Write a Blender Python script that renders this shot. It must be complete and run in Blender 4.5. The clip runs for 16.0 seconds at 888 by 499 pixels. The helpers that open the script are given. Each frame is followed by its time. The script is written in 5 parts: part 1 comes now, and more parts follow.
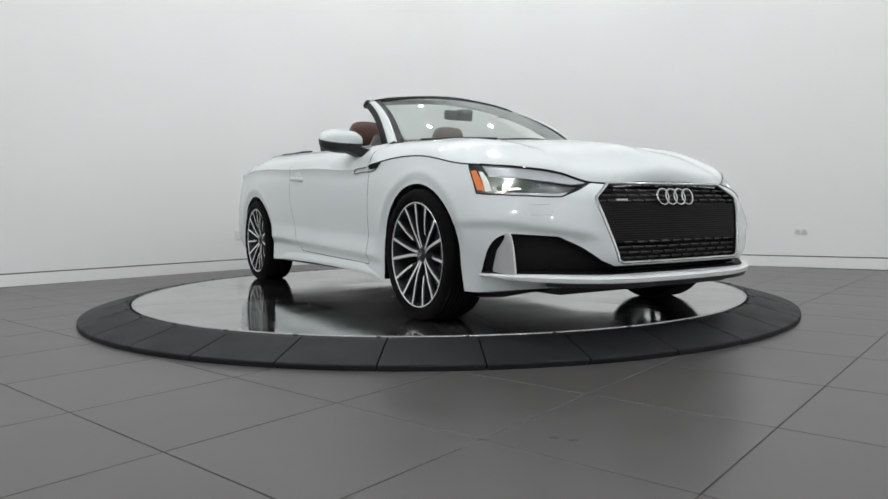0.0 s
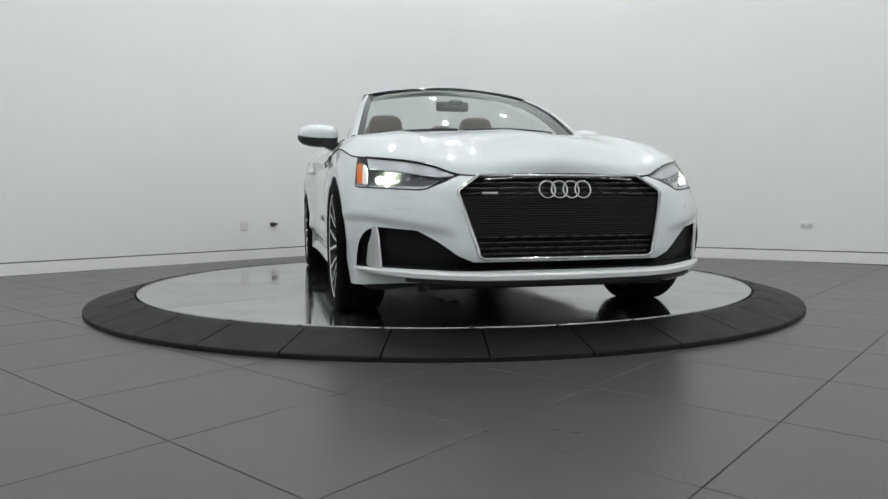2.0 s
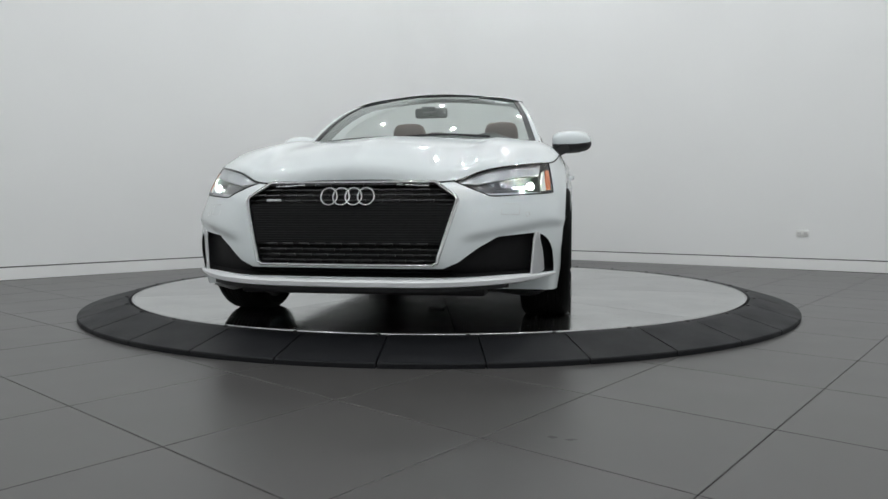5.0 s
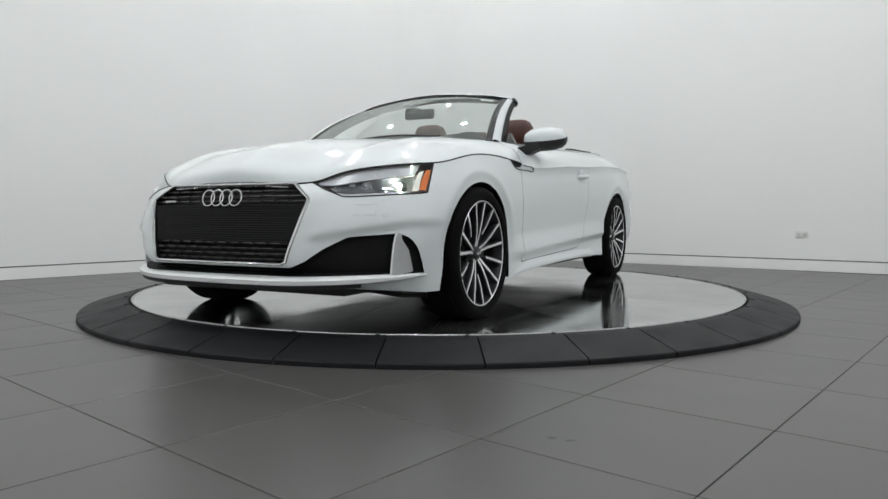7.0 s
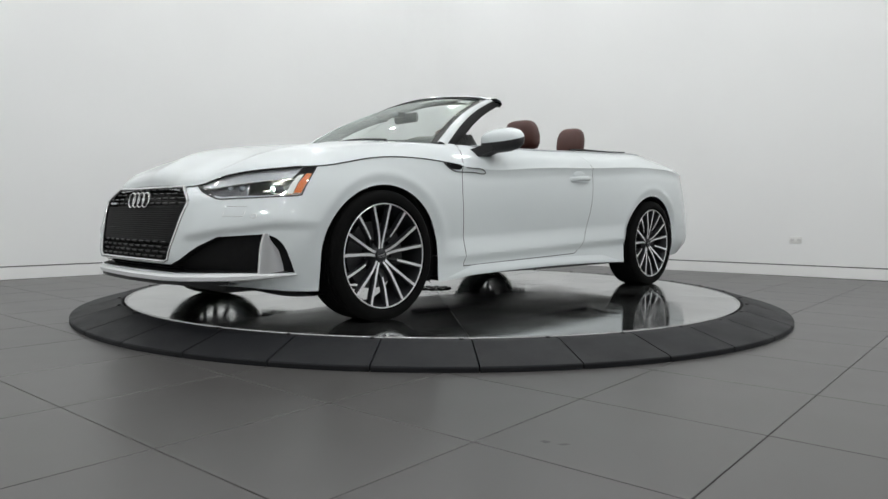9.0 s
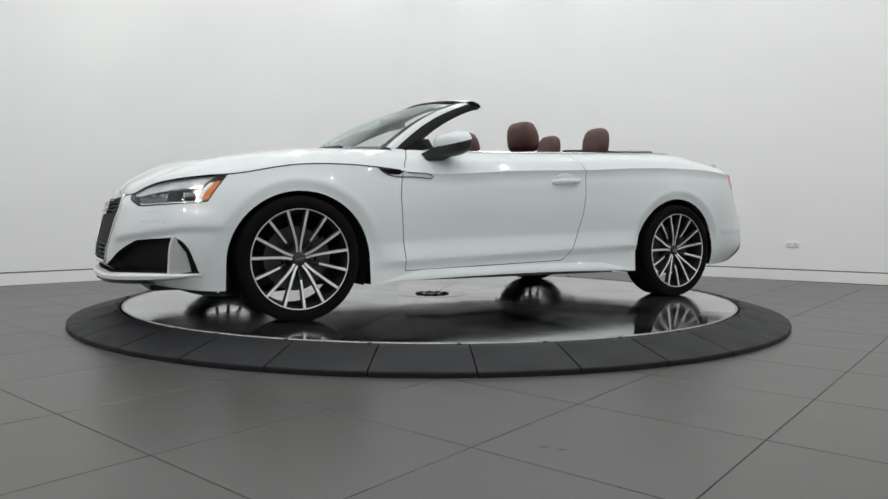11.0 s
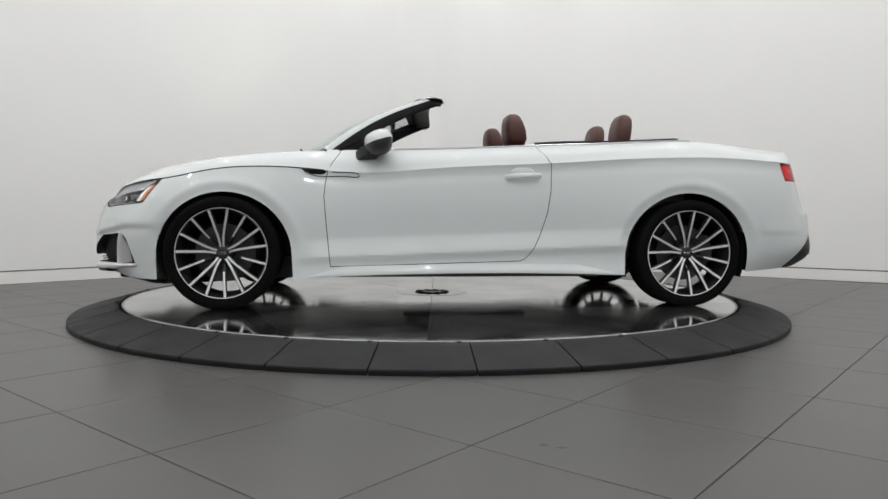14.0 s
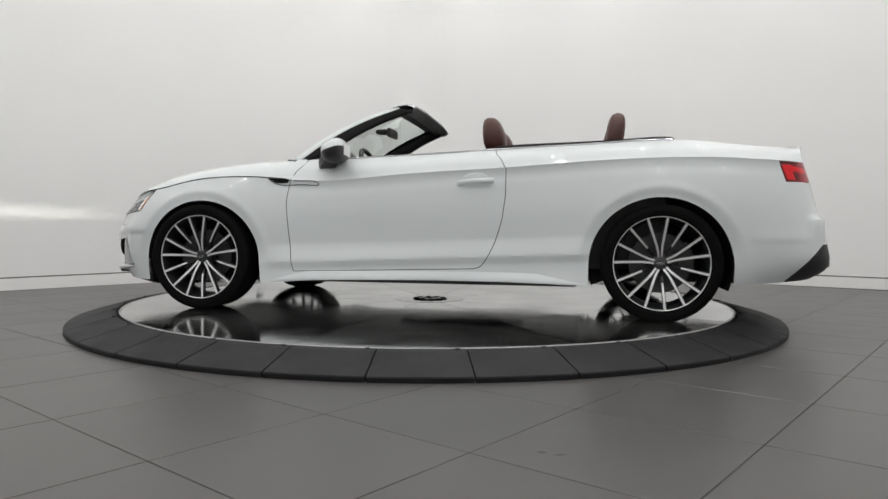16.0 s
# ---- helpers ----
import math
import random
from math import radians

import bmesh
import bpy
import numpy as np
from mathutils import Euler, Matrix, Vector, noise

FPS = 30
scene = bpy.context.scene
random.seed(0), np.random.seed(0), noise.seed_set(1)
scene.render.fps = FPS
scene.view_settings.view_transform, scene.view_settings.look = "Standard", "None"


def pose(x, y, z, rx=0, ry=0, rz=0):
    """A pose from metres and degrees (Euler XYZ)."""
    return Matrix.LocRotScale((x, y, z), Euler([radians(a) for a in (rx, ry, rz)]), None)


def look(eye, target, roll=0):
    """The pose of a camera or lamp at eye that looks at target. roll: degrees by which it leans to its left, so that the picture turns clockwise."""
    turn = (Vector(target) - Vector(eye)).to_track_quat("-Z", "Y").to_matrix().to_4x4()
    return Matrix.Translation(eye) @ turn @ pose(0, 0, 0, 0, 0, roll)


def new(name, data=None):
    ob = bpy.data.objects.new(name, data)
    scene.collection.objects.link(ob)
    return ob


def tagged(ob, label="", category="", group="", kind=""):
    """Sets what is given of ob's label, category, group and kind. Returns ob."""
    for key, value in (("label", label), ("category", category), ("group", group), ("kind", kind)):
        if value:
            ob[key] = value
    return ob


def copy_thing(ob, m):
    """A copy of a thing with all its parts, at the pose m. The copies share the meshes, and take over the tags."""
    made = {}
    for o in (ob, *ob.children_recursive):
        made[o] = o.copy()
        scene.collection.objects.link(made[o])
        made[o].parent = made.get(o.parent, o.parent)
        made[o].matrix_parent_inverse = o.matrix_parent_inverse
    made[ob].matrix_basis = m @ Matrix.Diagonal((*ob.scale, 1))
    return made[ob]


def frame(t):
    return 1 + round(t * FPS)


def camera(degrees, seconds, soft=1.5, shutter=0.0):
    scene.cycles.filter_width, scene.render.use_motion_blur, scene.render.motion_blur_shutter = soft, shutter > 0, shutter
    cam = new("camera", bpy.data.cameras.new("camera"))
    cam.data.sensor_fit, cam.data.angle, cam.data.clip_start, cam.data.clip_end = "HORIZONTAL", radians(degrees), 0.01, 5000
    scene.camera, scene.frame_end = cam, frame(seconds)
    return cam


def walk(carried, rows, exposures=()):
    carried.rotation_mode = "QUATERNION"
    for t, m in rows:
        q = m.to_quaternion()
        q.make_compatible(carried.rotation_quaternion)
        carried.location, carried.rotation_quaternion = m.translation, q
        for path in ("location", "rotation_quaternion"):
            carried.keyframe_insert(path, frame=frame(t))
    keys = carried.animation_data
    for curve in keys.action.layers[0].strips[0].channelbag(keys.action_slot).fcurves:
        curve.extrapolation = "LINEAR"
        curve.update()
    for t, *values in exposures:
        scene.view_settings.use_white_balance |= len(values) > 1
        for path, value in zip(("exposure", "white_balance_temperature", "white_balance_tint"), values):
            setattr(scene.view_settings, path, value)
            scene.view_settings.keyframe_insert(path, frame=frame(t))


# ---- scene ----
cam = camera(65.2, 16.0)
EYE = (0.0, 0.0, 0.607)


def aimed(yaw, pitch, roll):
    a, b = radians(yaw), radians(pitch)
    way = Vector((math.sin(a) * math.cos(b), math.cos(a) * math.cos(b), math.sin(b)))
    return look(EYE, Vector(EYE) + way, roll)


# seconds; heading, pitch and roll of the hand-held camera in degrees
walk(cam, [
    (0, aimed(-0.20, -2.92, -0.73)),
    (0.5, aimed(-0.42, -3.09, -0.60)),
    (1, aimed(-0.47, -3.23, -0.58)),
    (1.5, aimed(-0.55, -3.43, -0.45)),
    (2, aimed(-0.56, -3.59, -0.35)),
    (2.5, aimed(-0.61, -3.60, -0.28)),
    (3, aimed(-0.58, -3.50, -0.20)),
    (3.5, aimed(-0.49, -3.36, -0.13)),
    (4, aimed(-0.36, -3.18, -0.10)),
    (6.5, aimed(-0.23, -3.04, -0.05)),
    (7, aimed(-0.22, -3.02, 0.01)),
    (7.5, aimed(-0.11, -2.92, 0.09)),
    (8, aimed(-0.00, -2.81, 0.23)),
    (8.5, aimed(0.09, -2.79, 0.39)),
    (9, aimed(0.18, -2.77, 0.44)),
    (11.5, aimed(0.43, -2.30, 0.34)),
    (12, aimed(0.45, -2.31, 0.39)),
    (12.5, aimed(0.41, -2.36, 0.38)),
    (13, aimed(0.39, -2.46, 0.38)),
    (13.5, aimed(0.36, -2.54, 0.29)),
    (14, aimed(0.39, -2.49, 0.29)),
    (14.5, aimed(0.48, -2.33, 0.35)),
    (15, aimed(0.54, -2.19, 0.38)),
    (15.5, aimed(0.53, -2.07, 0.35)),
    (16, aimed(0.56, -1.93, 0.31)),
], exposures=[
    (0, -0.05, 6450, 10), (1.5, -0.13, 6400, 10), (3.0, -0.26, 6330, 9), (4.0, -0.27, 6330, 9),
    (6.5, -0.14, 6430, 10), (8.0, -0.05, 6450, 10), (12.0, -0.05, 6550, 11), (16, -0.08, 6700, 13),
])

# seconds and turn of the turntable in degrees
TURN = (
    (0, -58.82),
    (0.5, -63.20),
    (1, -67.47),
    (1.5, -71.59),
    (2, -75.60),
    (2.5, -79.77),
    (3, -83.91),
    (3.5, -88.10),
    (4, -92.11),
    (6.5, -112.93),
    (7, -117.15),
    (7.5, -121.41),
    (8, -125.58),
    (8.5, -129.80),
    (9, -133.86),
    (11.5, -154.19),
    (12, -158.20),
    (12.5, -162.42),
    (13, -166.67),
    (13.5, -170.78),
    (14, -174.77),
    (14.5, -179.01),
    (15, -182.92),
    (15.5, -187.21),
    (16, -191.64),
)

# ---- world and light ----
HUB = Vector((-0.051, 4.968, 0.0))      # the turntable's axis
DECK = 0.086                            # height of the turntable's deck
CEILING = 4.6
LAMP_WATTS = 16.5
world = bpy.data.worlds.new("world")
scene.world = world
world.use_nodes = True
world.node_tree.nodes["Background"].inputs[0].default_value = (0.9, 0.95, 1.0, 1)
world.node_tree.nodes["Background"].inputs[1].default_value = 0.05
scene.view_settings.exposure = 0.0

# ---- materials ----
def material(name, color, rough=0.5, metal=0.0, coat=0.0, spots=0.0, size=8.0, bump=0.0, grain=120.0, spec=0.5, rvar=0.0):
    """A principled material with blotches at one scale, and grain and relief at a finer one."""
    m = bpy.data.materials.new(name)
    m.use_nodes = True
    t = m.node_tree
    b = t.nodes["Principled BSDF"]
    b.inputs["Base Color"].default_value = (*color, 1)
    b.inputs["Roughness"].default_value = rough
    b.inputs["Metallic"].default_value = metal
    b.inputs["Coat Weight"].default_value = coat
    b.inputs["Coat Roughness"].default_value = 0.03
    b.inputs["Specular IOR Level"].default_value = spec
    if spots or rvar or bump:
        where = t.nodes.new("ShaderNodeTexCoord")
        big = t.nodes.new("ShaderNodeTexNoise")
        big.inputs["Scale"].default_value, big.inputs["Detail"].default_value = size, 5
        t.links.new(where.outputs["Object"], big.inputs["Vector"])
        fine = t.nodes.new("ShaderNodeTexNoise")
        fine.inputs["Scale"].default_value, fine.inputs["Detail"].default_value = grain, 3
        t.links.new(where.outputs["Object"], fine.inputs["Vector"])
    if spots:
        both = t.nodes.new("ShaderNodeMath")
        both.operation = "MULTIPLY_ADD"
        t.links.new(fine.outputs["Fac"], both.inputs[0])
        both.inputs[1].default_value = 0.35
        t.links.new(big.outputs["Fac"], both.inputs[2])
        ramp = t.nodes.new("ShaderNodeMapRange")
        ramp.inputs["From Min"].default_value, ramp.inputs["From Max"].default_value = 0.35, 1.0
        ramp.inputs["To Min"].default_value, ramp.inputs["To Max"].default_value = 1 - spots, 1 + spots
        t.links.new(both.outputs[0], ramp.inputs["Value"])
        hue = t.nodes.new("ShaderNodeHueSaturation")
        hue.inputs["Color"].default_value = (*color, 1)
        t.links.new(ramp.outputs["Result"], hue.inputs["Value"])
        t.links.new(hue.outputs["Color"], b.inputs["Base Color"])
    if rvar:
        r = t.nodes.new("ShaderNodeMapRange")
        r.inputs["From Min"].default_value, r.inputs["From Max"].default_value = 0.3, 0.7
        r.inputs["To Min"].default_value, r.inputs["To Max"].default_value = max(0.02, rough - rvar), rough + rvar
        t.links.new(big.outputs["Fac"], r.inputs["Value"])
        t.links.new(r.outputs["Result"], b.inputs["Roughness"])
    if bump:
        n = t.nodes.new("ShaderNodeBump")
        n.inputs["Strength"].default_value, n.inputs["Distance"].default_value = 1.0, bump
        t.links.new(fine.outputs["Fac"], n.inputs["Height"])
        t.links.new(n.outputs["Normal"], b.inputs["Normal"])
    return m


def glass(name, tint, gloss=0.03, base=0.05, sheen=(1, 1, 1)):
    """Thin clear pane: it lets light straight through and mirrors by angle."""
    m = bpy.data.materials.new(name)
    m.use_nodes = True
    t = m.node_tree
    t.nodes.clear()
    out = t.nodes.new("ShaderNodeOutputMaterial")
    mix = t.nodes.new("ShaderNodeMixShader")
    clear = t.nodes.new("ShaderNodeBsdfTransparent")
    clear.inputs[0].default_value = (*tint, 1)
    shine = t.nodes.new("ShaderNodeBsdfGlossy")
    shine.inputs["Roughness"].default_value = gloss
    shine.inputs["Color"].default_value = (*sheen, 1)
    f = t.nodes.new("ShaderNodeLayerWeight")
    f.inputs["Blend"].default_value = 0.5
    power = t.nodes.new("ShaderNodeMath")
    power.operation = "POWER"
    power.inputs[1].default_value = 4.0
    t.links.new(f.outputs["Facing"], power.inputs[0])
    scale = t.nodes.new("ShaderNodeMath")
    scale.operation = "MULTIPLY_ADD"
    scale.inputs[1].default_value, scale.inputs[2].default_value = 0.62 - base, base
    t.links.new(power.outputs[0], scale.inputs[0])
    t.links.new(scale.outputs[0], mix.inputs[0])
    t.links.new(clear.outputs[0], mix.inputs[1])
    t.links.new(shine.outputs[0], mix.inputs[2])
    t.links.new(mix.outputs[0], out.inputs[0])
    return m


def glow(name, color, strength):
    m = material(name, color, 0.3)
    b = m.node_tree.nodes["Principled BSDF"]
    b.inputs["Emission Color"].default_value = (*color, 1)
    b.inputs["Emission Strength"].default_value = strength
    return m


def vary_by_piece(m, amount):
    """Shift the brightness of each piece a little."""
    t = m.node_tree
    b = t.nodes["Principled BSDF"]
    src = b.inputs["Base Color"].links[0].from_socket
    info = t.nodes.new("ShaderNodeObjectInfo")
    r = t.nodes.new("ShaderNodeMapRange")
    r.inputs["To Min"].default_value, r.inputs["To Max"].default_value = 1 - amount, 1 + amount
    t.links.new(info.outputs["Random"], r.inputs["Value"])
    h = t.nodes.new("ShaderNodeHueSaturation")
    t.links.new(src, h.inputs["Color"])
    t.links.new(r.outputs["Result"], h.inputs["Value"])
    t.links.new(h.outputs["Color"], b.inputs["Base Color"])
    return m


PAINT = material("pearl_white_paint", (0.665, 0.708, 0.718), 0.45, coat=0.9, spots=0.015, size=3, grain=900)
WALL = material("wall_paint", (0.86, 0.865, 0.86), 0.75, spots=0.02, size=0.8, bump=0.0004, grain=160)
WALLTRIM = material("baseboard_paint", (0.88, 0.88, 0.87), 0.45, spots=0.03, size=3)
REVEAL = material("shadow_gap", (0.12, 0.12, 0.12), 0.8, spots=0.1)
CEIL = material("ceiling_paint", (0.86, 0.86, 0.85), 0.85, spots=0.02, size=1)
TILE = vary_by_piece(material("porcelain_tile", (0.0685, 0.0655, 0.0635), 0.33, spots=0.06, size=4, bump=0.00006, grain=260, rvar=0.015), 0.05)
SCUFF = material("scuff", (0.052, 0.050, 0.049), 0.5, spots=0.3, size=60)
GROUT = material("grout", (0.045, 0.043, 0.041), 0.9, spots=0.3, size=12)
RUBBER = vary_by_piece(material("ramp_rubber", (0.0085, 0.009, 0.0108), 0.60, spec=0.24, spots=0.25, size=4, bump=0.0006, grain=220, rvar=0.1), 0.10)
def dusty(m, clean, dull):
    """Let a film of dust dull a metal in cloudy patches: (metallic, roughness) where clean and where dull."""
    t = m.node_tree
    b = t.nodes["Principled BSDF"]
    where = t.nodes.new("ShaderNodeTexCoord")
    cloud = t.nodes.new("ShaderNodeTexNoise")
    cloud.inputs["Scale"].default_value, cloud.inputs["Detail"].default_value, cloud.inputs["Distortion"].default_value = 1.9, 7, 0.8
    t.links.new(where.outputs["Object"], cloud.inputs["Vector"])
    for k, name in enumerate(("Metallic", "Roughness")):
        r = t.nodes.new("ShaderNodeMapRange")
        r.inputs["From Min"].default_value, r.inputs["From Max"].default_value = 0.38, 0.62
        r.inputs["To Min"].default_value, r.inputs["To Max"].default_value = clean[k], dull[k]
        t.links.new(cloud.outputs["Fac"], r.inputs["Value"])
        t.links.new(r.outputs["Result"], b.inputs[name])
    return m


STEEL = vary_by_piece(material("deck_steel", (0.52, 0.53, 0.523), 0.058, metal=1.0, spots=0.30, size=2.6, grain=11, bump=0.0003, rvar=0.042), 0.20)
STEEL = dusty(STEEL, (1.0, 0.04), (0.965, 0.12))
STEELEDGE = material("deck_edge_steel", (0.6, 0.6, 0.6), 0.25, metal=1.0, spots=0.05)
BLACK = material("black_plastic", (0.012, 0.012, 0.013), 0.45, spots=0.2, size=20, bump=0.0003, grain=500)
GLOSSBLACK = material("gloss_black_plastic", (0.008, 0.008, 0.009), 0.12, spots=0.1, size=20)
INTAKE = material("matt_black_mesh", (0.007, 0.007, 0.0075), 0.6, spec=0.22, spots=0.25, size=40, bump=0.0006, grain=260)
DARK = material("dark_cavity", (0.006, 0.006, 0.006), 0.8, spots=0.1)
TYRE = material("tyre_rubber", (0.0045, 0.0045, 0.0045), 0.75, spec=0.06, spots=0.2, size=14, bump=0.0005, grain=300)
RIMFACE = material("machined_alloy", (0.86, 0.87, 0.88), 0.30, metal=0.9, spots=0.04, grain=400)
RIMDARK = material("graphite_alloy", (0.026, 0.027, 0.030), 0.35, metal=0.3, spots=0.08)
BRAKE = material("brake_steel", (0.075, 0.075, 0.078), 0.42, metal=0.9, spots=0.1, size=20)
CALIPER = material("brake_caliper_grey", (0.06, 0.06, 0.062), 0.5, metal=0.5, spots=0.1)
CHROME = material("chrome", (0.82, 0.83, 0.84), 0.10, metal=1.0, spots=0.02)
BLADE = material("satin_light_aluminium", (0.84, 0.85, 0.86), 0.30, metal=0.0, spots=0.03)
SOCKETGREY = material("socket_grey", (0.60, 0.60, 0.59), 0.5, spots=0.05)
SILVER = material("satin_silver", (0.62, 0.63, 0.65), 0.25, metal=0.9, spots=0.03)
LEATHER = material("brown_leather", (0.074, 0.027, 0.0205), 0.48, spots=0.12, size=9, bump=0.0012, grain=180)
CLOTH = material("black_roof_cloth", (0.015, 0.015, 0.016), 0.9, spots=0.2, bump=0.001, grain=300)
PANE = glass("windscreen_glass", (0.93, 0.985, 0.96), 0.02, 0.28, (0.93, 1.0, 0.97))
LENS = glass("lamp_glass", (0.93, 0.94, 0.95))
LAMPGREY = material("lamp_reflector_grey", (0.12, 0.122, 0.128), 0.3, metal=0.3, spots=0.1, size=30)
SILVERLAMP = material("lamp_silver", (0.50, 0.515, 0.53), 0.30, metal=0.3, spots=0.06, size=30)
PROJ = material("projector_glass", (0.35, 0.37, 0.40), 0.06, metal=0.4, coat=1.0, spots=0.05)
AMBER = glow("amber_marker", (0.66, 0.16, 0.02), 0.10)
DRL = glow("daytime_light_guide", (0.74, 0.76, 0.72), 0.2)
BEAM = glow("headlamp_projector", (0.92, 1.0, 0.93), 28.0)
LOWBEAM = glow("low_beam", (0.95, 1.0, 0.84), 95000.0)
LAMPDARK = material("lamp_dark_grey", (0.07, 0.072, 0.078), 0.3, metal=0.3, spots=0.1)
TAIL = glow("tail_lamp_red", (0.58, 0.006, 0.050), 0.75)
TAILDARK = material("tail_lamp_dark_red", (0.09, 0.006, 0.010), 0.15, coat=1.0, spots=0.05)
PLASTICWHITE = material("white_plastic", (0.76, 0.76, 0.74), 0.4, spots=0.04)


# ---- building helpers ----
def part(name, bm, mat, parent=None, label="", smooth=True, angle=35, at=None):
    """Link a bmesh as one mesh object under a thing or a part."""
    bmesh.ops.recalc_face_normals(bm, faces=bm.faces)
    if smooth:
        lim = radians(angle)
        for f in bm.faces:
            f.smooth = True
        for e in bm.edges:
            if len(e.link_faces) == 2 and e.calc_face_angle(0) > lim:
                e.smooth = False
    me = bpy.data.meshes.new(name)
    bm.to_mesh(me)
    bm.free()
    for m in (mat if isinstance(mat, (list, tuple)) else [mat]):
        me.materials.append(m)
    ob = new(name, me)
    if at is not None:
        ob.matrix_basis = at
    if parent is not None:
        ob.parent = parent
    return tagged(ob, label)


def box(bm, lo, hi, bevel=0.0, mat=0, m=None):
    r = bmesh.ops.create_cube(bm, size=1.0)
    vs = r["verts"]
    c = (Vector(lo) + Vector(hi)) / 2
    d = Vector(hi) - Vector(lo)
    for v in vs:
        v.co = Vector((v.co.x * d.x, v.co.y * d.y, v.co.z * d.z)) + c
    fs = {f for v in vs for f in v.link_faces}
    if bevel:
        es = {e for f in fs for e in f.edges}
        r = bmesh.ops.bevel(bm, geom=list(es), offset=bevel, segments=2, affect="EDGES", profile=0.6)
        vs = list({v for f in r["faces"] for v in f.verts} | {v for v in vs if v.is_valid})
        fs = {f for v in vs for f in v.link_faces}
    for f in fs:
        f.material_index = mat
    if m is not None:
        bmesh.ops.transform(bm, matrix=m, verts=list({v for f in fs for v in f.verts}))
    return fs


def tube(bm, pts, r, n=8, closed=False, mat=0, flat=1.0):
    """A swept round bar along points; flat squashes it sideways."""
    pts = [Vector(p) for p in pts]
    k = len(pts)
    rings = []
    for i, p in enumerate(pts):
        a = pts[(i - 1) % k] if closed or i else pts[0]
        b = pts[(i + 1) % k] if closed or i < k - 1 else pts[-1]
        d = (b - a).normalized()
        ref = Vector((0, 0, 1)) if abs(d.z) < 0.9 else Vector((1, 0, 0))
        u = d.cross(ref).normalized()
        w = u.cross(d)
        rings.append([bm.verts.new(p + r * (math.cos(q) * u * flat + math.sin(q) * w)) for q in [2 * math.pi * j / n for j in range(n)]])
    for i in range(k if closed else k - 1):
        a, b = rings[i], rings[(i + 1) % k]
        for j in range(n):
            f = bm.faces.new((a[j], a[(j + 1) % n], b[(j + 1) % n], b[j]))
            f.material_index = mat
    if not closed:
        for ring in (rings[0][::-1], rings[-1]):
            bm.faces.new(ring).material_index = mat


def lathe(bm, prof, n=64, axis="y", mat=0, closed=False):
    """Turn a profile of (radius, along) round an axis."""
    rows = []
    for r, a in prof:
        row = []
        for j in range(n):
            q = 2 * math.pi * j / n
            c, s = r * math.cos(q), r * math.sin(q)
            row.append(bm.verts.new((c, a, s) if axis == "y" else (c, s, a)))
        rows.append(row)
    idx = list(range(len(rows))) + ([0] if closed else [])
    for a, b in zip(idx, idx[1:]):
        for j in range(n):
            bm.faces.new((rows[a][j], rows[a][(j + 1) % n], rows[b][(j + 1) % n], rows[b][j])).material_index = mat
    return rows


def spline(xs, ys, at):
    """Natural cubic through (xs, ys), ys of any width, at many places."""
    xs, ys, at = np.asarray(xs, float), np.asarray(ys, float), np.asarray(at, float)
    shape = ys.shape[1:]
    ys = ys.reshape(len(ys), -1)
    n = len(xs)
    h = np.diff(xs)
    a, rhs = np.eye(n), np.zeros_like(ys)
    for i in range(1, n - 1):
        a[i, i - 1], a[i, i], a[i, i + 1] = h[i - 1], 2 * (h[i - 1] + h[i]), h[i]
        rhs[i] = 6 * ((ys[i + 1] - ys[i]) / h[i] - (ys[i] - ys[i - 1]) / h[i - 1])
    mm = np.linalg.solve(a, rhs)
    i = np.clip(np.searchsorted(xs, at) - 1, 0, n - 2)
    t0, t1, hi = at - xs[i], xs[i + 1] - at, h[i]
    t0, t1, hi = t0[:, None], t1[:, None], hi[:, None]
    out = mm[i] * t1 ** 3 / (6 * hi) + mm[i + 1] * t0 ** 3 / (6 * hi) + (ys[i] / hi - mm[i] * hi / 6) * t1 + (ys[i + 1] / hi - mm[i + 1] * hi / 6) * t0
    return out.reshape((len(at),) + shape)


def curve(pts, n):
    """n points on a smooth curve through pts, evenly along it."""
    p = np.array(pts, float)
    s = np.concatenate([[0], np.cumsum(np.linalg.norm(np.diff(p, axis=0), axis=1))])
    fine = spline(s, p, np.linspace(0, s[-1], n * 6))
    q = np.concatenate([[0], np.cumsum(np.linalg.norm(np.diff(fine, axis=0), axis=1))])
    w = np.linspace(0, q[-1], n)
    return np.stack([np.interp(w, q, fine[:, k]) for k in range(p.shape[1])], 1)


def sheet(bm, grid, mat=0, flip=False):
    """Quads over a grid of points."""
    vs = [[bm.verts.new(p) for p in row] for row in grid]
    for i in range(len(vs) - 1):
        for j in range(len(vs[0]) - 1):
            bm.faces.new((vs[i][j], vs[i + 1][j], vs[i + 1][j + 1], vs[i][j + 1])).material_index = mat
    return vs


def coons(left, right, front, back):
    """A patch between four border curves: left and right run from front to back."""
    n, m = len(left), len(front)
    u, v = np.linspace(0, 1, n)[:, None, None], np.linspace(0, 1, m)[None, :, None]
    lc, rc = left[:, None], right[:, None]
    fc, bc = front[None], back[None]
    return (1 - v) * lc + v * rc + (1 - u) * fc + u * bc - ((1 - u) * (1 - v) * left[0] + (1 - u) * v * right[0] + u * (1 - v) * left[-1] + u * v * right[-1])


